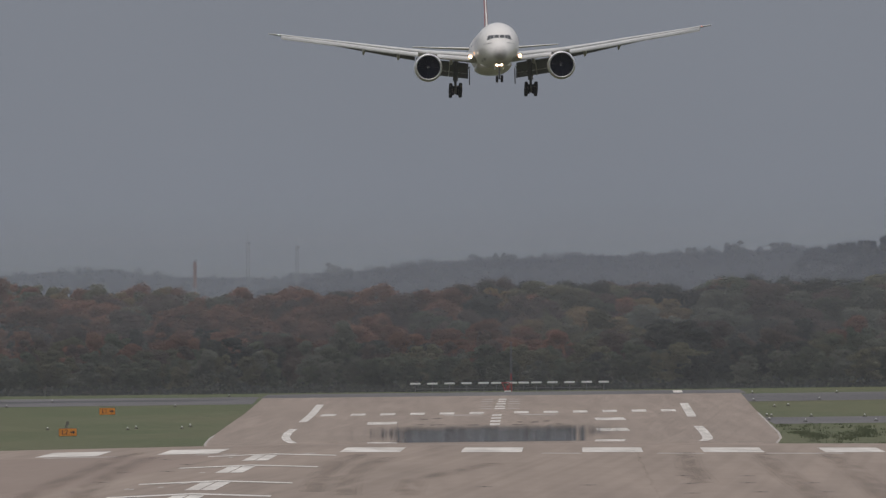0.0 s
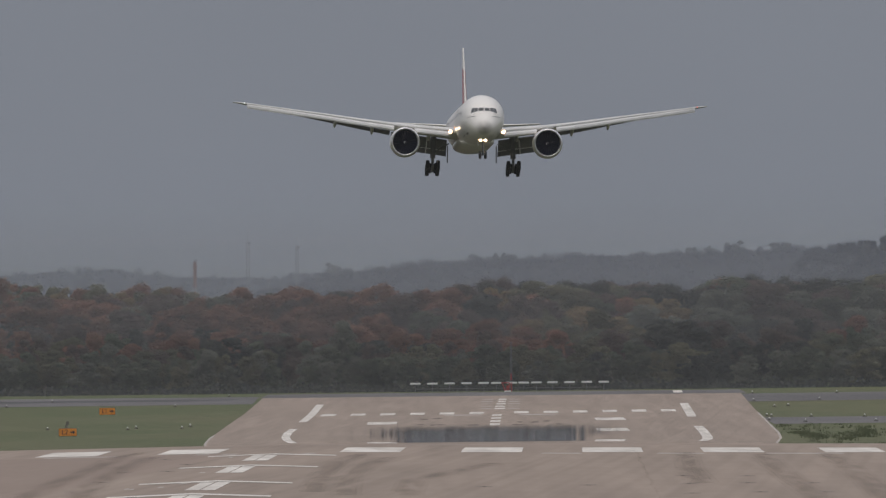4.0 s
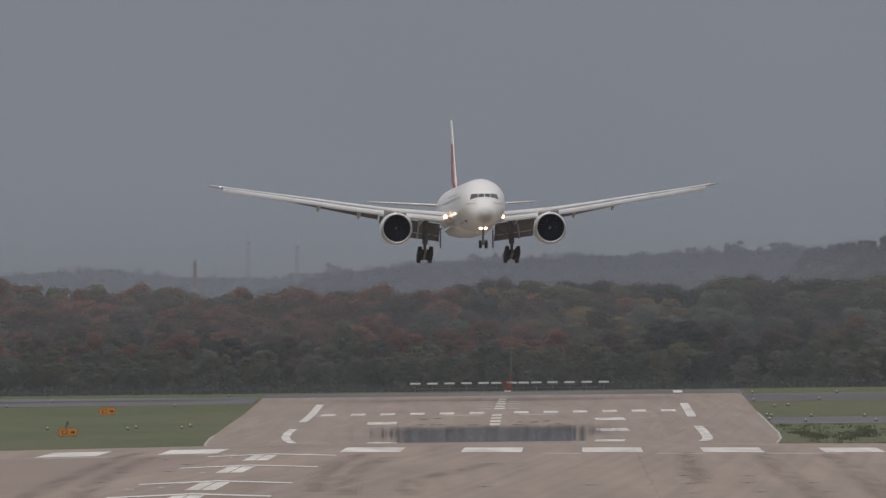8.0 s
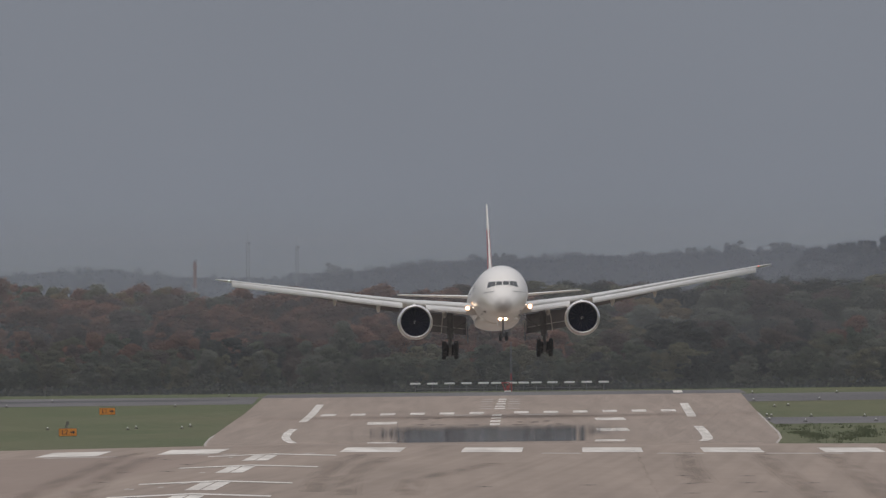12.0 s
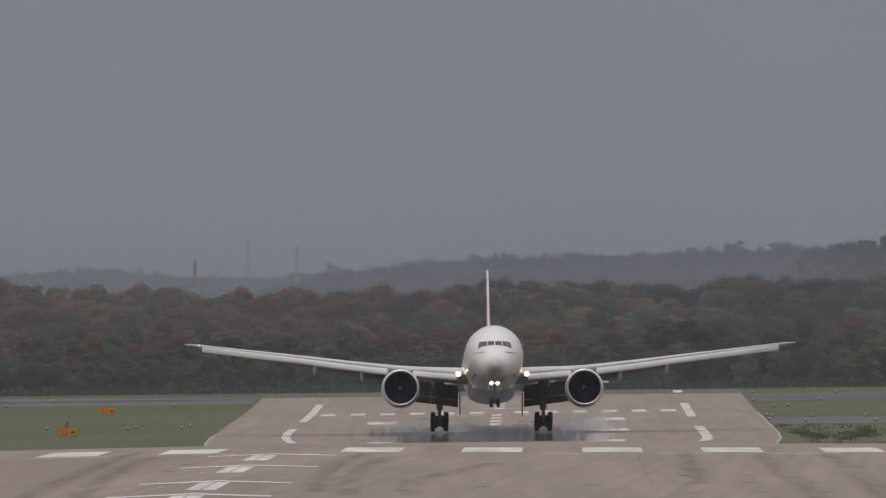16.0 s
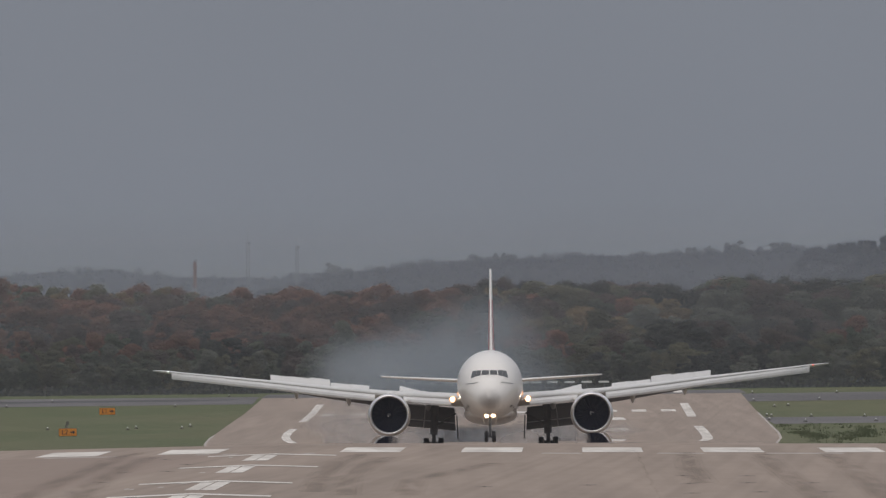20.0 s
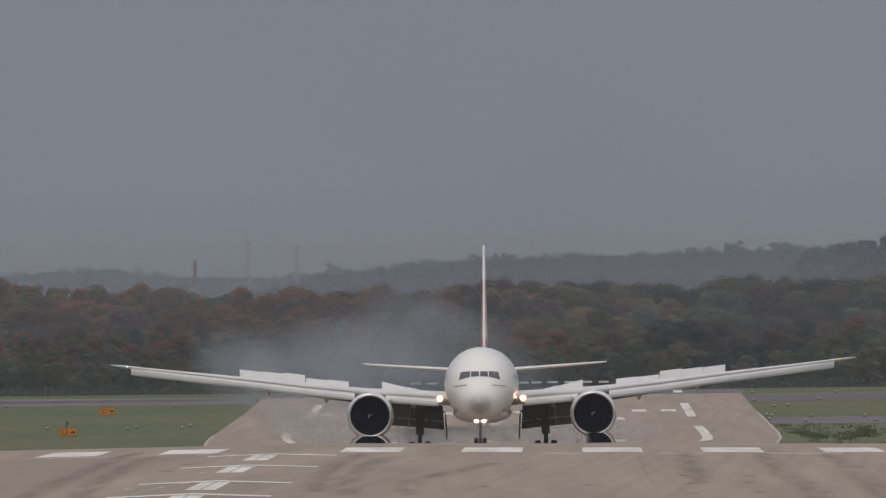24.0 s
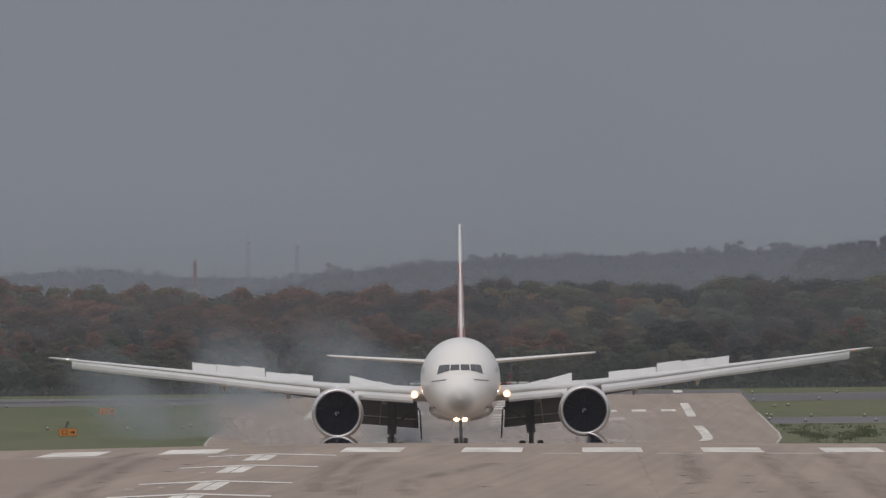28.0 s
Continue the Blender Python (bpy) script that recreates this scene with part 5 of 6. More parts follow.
def tree_meshes(seed, kind):
    """Trunk with limbs, and crown, of a tree 10 m tall."""
    rng = random.Random(seed)
    bm = bmesh.new()
    top = 7.5
    tube_bm((0, 0, -0.3), (rng.uniform(-0.3, 0.3), rng.uniform(-0.3, 0.3), top), 0.24, 0.05, 8, bm)
    lobes = []
    low, wide, count = {"shrub": (0.7, 2.7, 26), "broad": (2.2, 2.5, 26), "upright": (1.6, 1.35, 24)}[kind]
    for k in range(count):
        a = rng.uniform(0, 6.28)
        h = low + (8.9 - low) * ((k + rng.random()) / count)
        r = rng.uniform(0.2, 1.0) ** 0.5 * wide * math.sin(min(1.0, (10.4 - h) / 5.0) * 1.57)
        q = rng.uniform(0.45, 1.25) * (0.75 if kind == "upright" else 1.0)
        lobes.append((r * math.cos(a), r * math.sin(a), h, q, q * rng.uniform(0.55, 0.9)))
    for l in lobes[::2]:
        tube_bm((0, 0, max(0.6, l[2] - 2.2)), (l[0] * 0.95, l[1] * 0.95, l[2]), 0.08, 0.02, 5, bm)
    heart = [(0, 0, 4.3 if kind == "shrub" else 5.6, 0.66 * wide, 3.0 if kind != "broad" else 2.5)]
    verts, faces, out = leaf_cloud(rng, lobes + heart, 8400, 0.165, 0.62)
    core = bmesh.new()
    bmesh.ops.create_icosphere(core, subdivisions=2, radius=1.0)
    core.verts.ensure_lookup_table()
    ball = [v.co.copy() for v in core.verts]
    tris = [tuple(v.index for v in f.verts) for f in core.faces]
    core.free()
    for n, (cx, cy, cz, rx, rz) in enumerate(lobes[::3] + heart):
        base = len(verts)
        for d in ball:
            k = 0.66 + 0.34 * noise.noise(d * 2.2 + Vector((cx * 3, cy * 3, cz))) + 0.3 * noise.noise(d * 5.5 + Vector((cz, cx * 2, cy)))
            verts.append(Vector((cx + d.x * rx * k, cy + d.y * rx * k, cz + d.z * rz * k)))
            out.append((d + Vector((0.5 * noise.noise(d * 4.0), 0.5 * noise.noise(d * 4.0 + Vector((9, 0, 0))), -0.15))).normalized())
        faces += [tuple(base + i for i in t) for t in tris]
    trunk = bpy.data.meshes.new("trunk")
    bm.to_mesh(trunk)
    bm.free()
    trunk.materials.append(BARK)
    return trunk, verts, faces, out


TREE_KINDS = {}


def tree_kind(seed, kind, mat):
    key = (seed, kind, mat.name)
    if key not in TREE_KINDS:
        if (seed, kind) not in TREE_KINDS:
            TREE_KINDS[(seed, kind)] = tree_meshes(seed, kind)
        trunk, v, f, shade = TREE_KINDS[(seed, kind)]
        me = mesh_of("crown", v, f, mat, True)
        me.normals_split_custom_set_from_vertices([tuple(q) for q in shade])
        TREE_KINDS[key] = (trunk, me)
    return TREE_KINDS[key]


TREE_WORDS = {"dark_green_leaves": "dark green leaves", "olive_leaves": "olive-green leaves", "russet_leaves": "russet-brown autumn leaves", "maroon_leaves": "dark maroon autumn leaves",
              "yellowing_leaves": "yellowing autumn leaves", "grey_green_leaves": "pale grey-green leaves", "shade_dark_leaves": "dark blue-green leaves"}


def tree(x, y, tall, wide, turn, seed, kind, mat):
    ob = new("tree" if kind != "shrub" else "shrub")
    ob.matrix_basis = pose(x, y, land(x, y) - 0.05, 0, 0, turn) @ Matrix.Diagonal((wide, wide, tall / 10, 1))
    trunk, crown = tree_kind(seed, kind, mat)
    for nm, me in (("trunk", trunk), ("crown", crown)):
        c = new(nm, me)
        c.parent = ob
    form = {"broad": "broad-crowned tree", "shrub": "bushy shrub", "upright": "slim upright tree"}[kind]
    tagged(ob, form + " with " + TREE_WORDS[mat.name] + " in dense woods", "tree" if kind != "shrub" else "shrub", "trees of the woods past the runway")
    return ob


def leafage(rng, r, x, y, side):
    """Which leaves a tree of row r bears: green at the front, a long russet belt behind it on one side, olive and dark on the other."""
    n1 = noise.noise(Vector((x * 0.045, y * 0.011, 3.1)))
    n2 = noise.noise(Vector((x * 0.09, y * 0.02, 8.4)))
    p = rng.random()
    if r < 4:
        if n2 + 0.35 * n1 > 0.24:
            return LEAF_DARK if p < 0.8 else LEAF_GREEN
        rust = (0.0, 0.02, 0.07, 0.26)[r] * (1.3 - side) * (1 + 2.0 * n1)
        if p < rust:
            return LEAF_MAROON
        return LEAF_GREY if p > 0.82 else LEAF_OLIVE if p > 0.58 else LEAF_GREEN
    if side < 0.12 + 0.35 * n1:
        if n2 > 0.22:
            return LEAF_GREEN if p < 0.4 else LEAF_MAROON if p < 0.8 else LEAF_DARK
        if p < 0.60:
            return LEAF_RUST
        return LEAF_MAROON if p < 0.86 else LEAF_OLIVE if p < 0.94 else LEAF_GREY
    if r > 8 and p > 0.55:
        return LEAF_DARK if p > 0.72 else LEAF_MAROON
    if p < 0.05:
        return LEAF_GOLD
    if p < 0.08 + 0.15 * max(0.0, n1):
        return LEAF_RUST
    if n2 > 0.18:
        return LEAF_MAROON if p < 0.5 else LEAF_DARK
    return LEAF_GREY if p > 0.92 else LEAF_MAROON if p > 0.72 else LEAF_OLIVE if p > 0.42 else LEAF_GREEN


def woods():
    rng = random.Random(23)
    rows = [(3345, 5.0), (3362, 5.7), (3382, 6.4), (3405, 7.2), (3432, 8.1), (3465, 9.1), (3500, 10.1), (3540, 11.1), (3585, 11.9), (3635, 12.4), (3690, 12.9), (3750, 13.1), (3825, 12.7)]
    for r, (y, tall) in enumerate(rows):
        halfw = 0.0184 * y + 4
        step = 3.9 + 0.18 * r
        n = int(2 * halfw / step)
        for k in range(n + 1):
            x = -halfw + k * step + rng.uniform(-1.8, 1.8)
            yy = y + rng.uniform(-9, 9)
            side = x / halfw
            mat = leafage(rng, r, x, yy, side)
            kind = "shrub" if r < 4 or rng.random() < 0.25 else "upright" if rng.random() < 0.14 else "broad"
            swell = 0.07 * noise.noise(Vector((x * 0.06, r * 0.7, 1.7)))
            h = (tall + (0.55 + 1.1 * min(1.0, max(0.0, side + 0.2)) + 0.9 * max(0.0, 1 - 1.6 * side * side) if r > 7 else 0)) * (rng.uniform(0.82, 1.08) if r < 8 else rng.uniform(0.92, 1.03)) * (1 + swell)
            wide = rng.uniform(0.85, 1.5) * h / 10 * 1.16 * (1.0 if kind != "upright" else 1.15)
            tree(x, yy, h, wide, rng.uniform(0, 360), rng.randint(0, 3) + (10 if kind == "shrub" else 20 if kind == "upright" else 0), kind, mat)
    for x, y, tall in ((7.4, 3700, 14.7), (9.4, 3704, 15.2), (11.2, 3698, 14.5), (47, 3710, 15.2), (44.2, 3700, 14.7), (50, 3706, 14.8), (19, 3700, 14.5), (22.5, 3708, 14.6)):
        tree(x, y, tall, 1.1, x * 37, 2, "broad", LEAF_DARK if int(x) % 3 else LEAF_MAROON)
    for k in range(42):
        x = -30 + k * 2.7 + rng.uniform(-0.8, 0.8)
        tree(x, 4080 + rng.uniform(-40, 40), rng.uniform(10.8, 12.4), 1.3, rng.uniform(0, 360), rng.randint(0, 3), "broad", rng.choice((LEAF_GREEN, LEAF_MAROON, LEAF_OLIVE)))
    # hazy autumn trees further back
    for k in range(26):
        x = -80 + k * 1.9 + rng.uniform(-0.6, 0.6)
        tall = 14.6 + 0.9 * math.sin(x * 0.23) + rng.uniform(-0.6, 0.6) - max(0, (x + 60) * 0.13)
        tree(x, 4080 + rng.uniform(-30, 30), tall, 1.25, rng.uniform(0, 360), rng.randint(0, 3), "broad", rng.choice((LEAF_GOLD, LEAF_RUST, LEAF_OLIVE)))


woods()


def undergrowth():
    """Low scrub that closes the foot and the heart of the woods, its shade put into the dark leaf colour."""
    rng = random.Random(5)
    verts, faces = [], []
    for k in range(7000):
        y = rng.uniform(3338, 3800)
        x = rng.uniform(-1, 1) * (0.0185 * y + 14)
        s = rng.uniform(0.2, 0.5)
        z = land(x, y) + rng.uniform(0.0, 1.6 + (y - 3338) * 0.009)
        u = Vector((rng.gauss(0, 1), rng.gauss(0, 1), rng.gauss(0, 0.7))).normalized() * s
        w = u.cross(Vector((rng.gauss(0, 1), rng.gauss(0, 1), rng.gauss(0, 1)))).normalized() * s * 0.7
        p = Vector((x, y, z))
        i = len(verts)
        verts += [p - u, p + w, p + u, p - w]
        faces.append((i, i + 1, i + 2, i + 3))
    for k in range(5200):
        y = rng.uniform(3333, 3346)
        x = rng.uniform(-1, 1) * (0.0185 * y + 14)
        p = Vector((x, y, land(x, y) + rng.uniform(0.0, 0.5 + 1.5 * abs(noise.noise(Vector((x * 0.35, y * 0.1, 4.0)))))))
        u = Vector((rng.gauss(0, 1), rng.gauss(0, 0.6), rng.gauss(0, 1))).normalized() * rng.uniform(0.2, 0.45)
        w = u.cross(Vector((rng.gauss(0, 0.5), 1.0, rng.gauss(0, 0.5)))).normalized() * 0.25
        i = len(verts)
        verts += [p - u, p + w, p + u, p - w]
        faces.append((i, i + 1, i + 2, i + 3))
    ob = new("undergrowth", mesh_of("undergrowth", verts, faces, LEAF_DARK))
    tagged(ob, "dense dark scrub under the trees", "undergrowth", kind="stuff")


undergrowth()


def ridge(name, y, mat, shape, rough, label, seed, depth=60):
    """A wooded ridge far off: a long hill with an uneven outline of tree tops."""
    rng = random.Random(seed)
    xs = [shape[0][0] + 0.3 * k for k in range(int((shape[-1][0] - shape[0][0]) / 0.3) + 1)]
    sx, sz = [s[0] for s in shape], [s[1] for s in shape]
    verts, faces = [], []
    rows = 14
    for j in range(rows):
        f = j / (rows - 1)
        for x in xs:
            top = float(np.interp(x, sx, sz))
            n = noise.noise(Vector((x * 0.33, seed + j * 1.7, 0))) + 0.6 * noise.noise(Vector((x * 0.9, seed, j * 2.3))) + 0.3 * noise.noise(Vector((x * 2.1, j * 3.1, seed)))
            bell = math.sin(math.pi * (0.12 + 0.6 * f))
            crest = math.exp(-((f - 0.63) / 0.2) ** 2)
            verts.append((x, y + depth * f, -8 + (top + 8) * bell ** 0.5 * (1.0 if j < rows - 1 else 0.9) + crest * (1.7 * rough * n + 0.9 * rough * abs(noise.noise(Vector((x * 0.22 + seed, j * 0.9, 7)))))))
    n = len(xs)
    for j in range(rows - 1):
        for i in range(n - 1):
            faces.append((j * n + i, j * n + i + 1, (j + 1) * n + i + 1, (j + 1) * n + i))
    return tagged(new(name, mesh_of(name, verts, faces, mat, True)), label, "hill", kind="structure")


def hill_woods(name, y, mat, shape, seed, count, size, label):
    """Tree crowns over a distant hill's face and along its crest, as one mass of leaf sprays."""
    rng = random.Random(seed)
    sx, sz = [q[0] for q in shape], [q[1] for q in shape]
    lobes = []
    for _ in range(count):
        x = rng.uniform(sx[0], sx[-1])
        top = float(np.interp(x, sx, sz))
        drop = rng.random() ** 1.7 * 6.0
        grow = 1.0 + 0.6 * noise.noise(Vector((x * 0.25, seed, 0)))
        q = size * rng.uniform(0.5, 1.1) * grow
        lobes.append((x, -drop * 2.0, top - drop + (0.25 * q if drop < 1 else 0), q, q * rng.uniform(0.7, 1.2)))
    v, f, o = leaf_cloud(rng, lobes, count * 95, 0.16, 0.8)
    ob = new(name, mesh_of(name, v, f, mat))
    ob.location = (0, y, 0)
    return tagged(ob, label, "woods", kind="stuff")


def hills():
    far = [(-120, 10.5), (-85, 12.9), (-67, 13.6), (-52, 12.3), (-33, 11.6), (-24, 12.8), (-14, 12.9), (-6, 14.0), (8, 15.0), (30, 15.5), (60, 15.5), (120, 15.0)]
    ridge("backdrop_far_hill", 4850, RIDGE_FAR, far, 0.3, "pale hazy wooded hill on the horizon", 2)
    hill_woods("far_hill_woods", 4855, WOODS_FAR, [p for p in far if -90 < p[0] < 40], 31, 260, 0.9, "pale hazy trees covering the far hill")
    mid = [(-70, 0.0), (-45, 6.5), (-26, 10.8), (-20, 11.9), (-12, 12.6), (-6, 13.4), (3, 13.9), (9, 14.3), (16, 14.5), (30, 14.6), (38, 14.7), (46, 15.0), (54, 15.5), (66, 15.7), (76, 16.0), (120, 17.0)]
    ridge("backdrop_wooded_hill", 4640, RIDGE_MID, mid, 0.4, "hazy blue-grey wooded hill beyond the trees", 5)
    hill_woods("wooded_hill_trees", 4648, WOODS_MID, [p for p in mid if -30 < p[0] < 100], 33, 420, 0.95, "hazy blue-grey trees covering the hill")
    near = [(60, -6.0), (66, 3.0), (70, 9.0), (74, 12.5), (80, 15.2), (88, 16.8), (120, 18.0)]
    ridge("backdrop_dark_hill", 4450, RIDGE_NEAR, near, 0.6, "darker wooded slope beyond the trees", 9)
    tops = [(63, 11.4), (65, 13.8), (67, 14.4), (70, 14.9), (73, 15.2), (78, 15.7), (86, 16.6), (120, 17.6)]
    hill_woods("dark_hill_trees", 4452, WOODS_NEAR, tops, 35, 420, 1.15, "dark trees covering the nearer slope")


hills()


def far_tree(x, y, z, s, mat, name, label):
    rng = random.Random(int(x * 10) + 7)
    foot = land(x, y)
    h = z - foot
    lobes = [(rng.uniform(-1.3, 1.3) * s, rng.uniform(-1, 1), h + rng.uniform(-1.6, 0.6) * s, s * rng.uniform(0.25, 0.55), s * rng.uniform(0.25, 0.5)) for _ in range(15)]
    v, f, _ = leaf_cloud(rng, lobes, 1500, 0.15)
    ob = new(name)
    ob.location = (x, y, foot)
    part("crown", (v, f), mat, ob)
    part("trunk", tube_bm((0, 0, -0.1), (0, 0, h), 0.2, 0.06, 6), mat, ob)
    return tagged(ob, label, "tree", "lone trees on the distant hills")


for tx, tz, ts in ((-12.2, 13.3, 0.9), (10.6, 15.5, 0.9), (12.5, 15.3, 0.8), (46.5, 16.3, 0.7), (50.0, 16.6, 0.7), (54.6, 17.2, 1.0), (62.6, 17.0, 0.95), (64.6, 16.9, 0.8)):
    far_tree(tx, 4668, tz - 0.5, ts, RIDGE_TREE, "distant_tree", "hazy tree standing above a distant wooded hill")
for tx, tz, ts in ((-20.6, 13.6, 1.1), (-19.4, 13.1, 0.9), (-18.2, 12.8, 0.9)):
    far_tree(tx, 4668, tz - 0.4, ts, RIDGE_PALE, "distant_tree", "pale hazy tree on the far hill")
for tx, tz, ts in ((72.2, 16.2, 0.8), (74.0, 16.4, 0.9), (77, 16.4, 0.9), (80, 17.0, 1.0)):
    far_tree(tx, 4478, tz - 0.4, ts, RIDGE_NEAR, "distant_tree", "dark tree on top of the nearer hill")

# Mast paints carry the haze in the same way, pale and glowing.
MAST_RED = hazy_leaves("hazy_red_paint", (0.136, 0.104, 0.112), 0.85)
MAST_GREY = haze_glow_material("hazy_grey_steel", (0.160, 0.170, 0.194), 0.82)
MAST_PALE = haze_glow_material("hazy_white_paint", (0.180, 0.188, 0.205), 0.85)


def far_masts():
    y = 4420
    ob = new("banded_tower")
    ob.location = (-44.1, y, land(-44, y))
    for k, (z0, z1, mt) in enumerate(((0, 11.0, MAST_GREY), (11.0, 11.6, MAST_RED), (11.6, 14.6, MAST_RED), (14.6, 15.6, MAST_RED))):
        part("shaft_section", tube_bm((0, 0, z0), (0, 0, z1), 0.36 - 0.02 * k, n=10), mt, ob)
    part("platform", box_bm(0.95, 0.95, 0.3, (0, 0, 14.8), 0.05), MAST_RED, ob)
    part("lamp_box", box_bm(0.6, 0.6, 0.5, (0.1, 0, 15.8), 0.05), MAST_PALE, ob)
    for s in (-1, 1):
        part("leg", tube_bm((s * 0.6, 0, 10.5), (s * 0.25, 0, 13), 0.07, n=6), MAST_GREY, ob)
    tagged(ob, "distant red and white banded tower over the woods", "tower")
    for x, top in ((-35.3, 21.0), (-26.4, 20.2)):
        ob = new("distant_mast")
        ob.location = (x, 4500, land(x, 4500))
        for a, b in ((-0.30, -0.24), (0.30, 0.24)):
            part("leg", tube_bm((a, 0, 0), (b, 0, top - 2.2), 0.09, n=5), MAST_GREY, ob)
        for k in range(12):
            part("brace", tube_bm((-0.24 + 0.01 * k, 0, 1.5 * k + 0.4), (0.24 - 0.01 * k, 0, 1.5 * k + 1.7), 0.07, n=4), MAST_GREY, ob)
        part("antenna", tube_bm((0, 0, top - 2.4), (0, 0, top), 0.06, 0.03, n=5), MAST_PALE, ob)
        part("dish", box_bm(0.5, 0.4, 0.5, (0.25, 0, top - 2.5), 0.08), MAST_GREY, ob)
        tagged(ob, "thin distant lattice mast fading into haze", "mast", "distant lattice masts")


far_masts()


def haze_slab(y, depth, mat, top, label, seed):
    """A see-through slab added for aerial haze: long, low, thick and rounded, across the land."""
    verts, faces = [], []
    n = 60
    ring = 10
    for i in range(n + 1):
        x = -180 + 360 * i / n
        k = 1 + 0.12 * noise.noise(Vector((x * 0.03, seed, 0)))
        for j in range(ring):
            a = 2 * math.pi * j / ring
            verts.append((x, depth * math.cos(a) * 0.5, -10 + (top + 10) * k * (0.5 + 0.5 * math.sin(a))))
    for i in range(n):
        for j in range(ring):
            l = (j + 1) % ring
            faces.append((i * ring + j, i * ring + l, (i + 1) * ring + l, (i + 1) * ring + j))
    ob = new("haze_slab", mesh_of("haze_slab", verts, faces, mat, True))
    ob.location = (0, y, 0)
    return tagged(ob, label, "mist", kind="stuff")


HAZE = haze_veil_material("aerial_haze", (0.49, 0.50, 0.515), 0.097, 6.0, 24.0)
HAZE_WOODS = haze_veil_material("aerial_haze_woods", (0.49, 0.50, 0.515), 0.078, 6.0, 24.0)
HAZE_NEAR = haze_veil_material("near_haze_veil", (0.50, 0.505, 0.52), 0.03, 60.0, 90.0)
# Added veils: the near one lifts dark tones, the others stand for aerial haze.
haze_slab(1720, 30, HAZE_NEAR, 70, "see-through slab added to lift the dark tones beyond it", 4)
haze_slab(3322, 8, HAZE, 26, "see-through slab for aerial haze before the woods", 1)
haze_slab(3480, 40, HAZE_WOODS, 26, "see-through slab for aerial haze in the woods", 2)
haze_slab(4200, 120, HAZE, 28, "see-through slab for aerial haze between woods and hills", 3)


def tall_grass():
    """Coarse tufts in the rough strip beside the runway, and sparse ones through the mown grass."""
    rng = random.Random(8)
    verts, faces = [], []

    def tuft(x, y, h, blades):
        for _ in range(blades):
            a = rng.uniform(0, 6.28)
            dx, dy = math.cos(a) * 0.05, math.sin(a) * 0.05
            lx, ly = rng.gauss(0, 0.22) * h, rng.gauss(0, 0.2) * h
            px, py = x + rng.gauss(0, 0.25), y + rng.gauss(0, 0.5)
            z = land(px, py) - 0.02
            hh = h * rng.uniform(0.5, 1.1)
            i = len(verts)
            verts.extend([(px - dx, py - dy, z), (px + dx, py + dy, z), (px + lx + dx * 0.4, py + ly, z + hh), (px + lx - dx * 0.4, py + ly, z + hh)])
            faces.append((i, i + 1, i + 2, i + 3))

    for k in range(420):
        y = rng.uniform(2380, 2700)
        x = axis(y) + half(y) + 0.6 + rng.random() ** 1.2 * 24
        if noise.noise(Vector((x * 0.22, y * 0.012, 1))) > -0.05:
            tuft(x, y, rng.uniform(0.15, 0.36), 9)
    for cx, cy, n in ((37.0, 2560, 40), (37.8, 2530, 34), (42.6, 2545, 40), (43.8, 2590, 30), (40.2, 2510, 16)):
        for _ in range(n):
            tuft(cx + rng.gauss(0, 0.55), cy + rng.gauss(0, 18), rng.uniform(0.18, 0.42), 12)
    ob = new("tall_grass", mesh_of("tall_grass", verts, faces, WEED))
    tagged(ob, "tufts of coarse green grass beside the runway", "grass", kind="stuff")


tall_grass()


# ---- birds ----
def bird(size, mat, wing_mat, label):
    """A gull seen from below; wings hinge at the shoulders. It flies towards +x."""
    ob = new("bird")
    rings = []
    for x, r in ((-0.52, 0.01), (-0.42, 0.06), (-0.2, 0.12), (0.05, 0.15), (0.28, 0.12), (0.42, 0.08), (0.52, 0.075), (0.6, 0.03), (0.68, 0.005)):
        rings.append([(x * size, r * size * math.cos(a), r * size * 0.9 * math.sin(a)) for a in [2 * math.pi * k / 14 for k in range(14)]])
    part("body", loft(rings), mat, ob, smooth=True)
    bm = bmesh.new()
    vs = [bm.verts.new((x * size, y * size, z * size)) for x, y, z in ((-0.42, -0.05, 0), (-0.42, 0.05, 0), (-0.78, 0.16, 0.02), (-0.78, -0.16, 0.02))]
    f = bm.faces.new(vs)
    r = bmesh.ops.extrude_face_region(bm, geom=[f])
    bmesh.ops.translate(bm, verts=[e for e in r["geom"] if isinstance(e, bmesh.types.BMVert)], vec=(0, 0, 0.02 * size))
    part("tail", bm, wing_mat, ob)
    wings = []
    for s in (-1, 1):
        rings = []
        for d, le, te, th in ((0.0, 0.24, -0.16, 0.05), (0.35, 0.34, -0.14, 0.035), (0.75, 0.26, -0.14, 0.025), (1.1, 0.02, -0.22, 0.014), (1.3, -0.22, -0.28, 0.006)):
            rings.append([(le * size, s * d * size, 0), ((le * 0.5 + te * 0.5) * size, s * d * size, th * size), (te * size, s * d * size, 0),
                          ((le * 0.5 + te * 0.5) * size, s * d * size, -th * 0.4 * size)])
        w = part("bird_wing", loft(rings), wing_mat, ob, "outspread wing", True, place=Matrix.Translation((0.0, s * 0.1 * size, 0.06 * size)))
        wings.append((s, w))
    tagged(ob, label, "bird")
    return ob, wings


BIRDS = [bird(0.36, FEATHER_GREY, FEATHER_GREY, "grey bird flying low across the sky"),
         bird(0.23, FEATHER_PALE, FEATHER_GREY, "pale bird flying down across the sky"),
         bird(0.17, FEATHER_DARK, FEATHER_GREY, "small dark bird flying across the sky"),
         bird(0.26, FEATHER_PALE, FEATHER_GREY, "white bird gliding across the sky")]

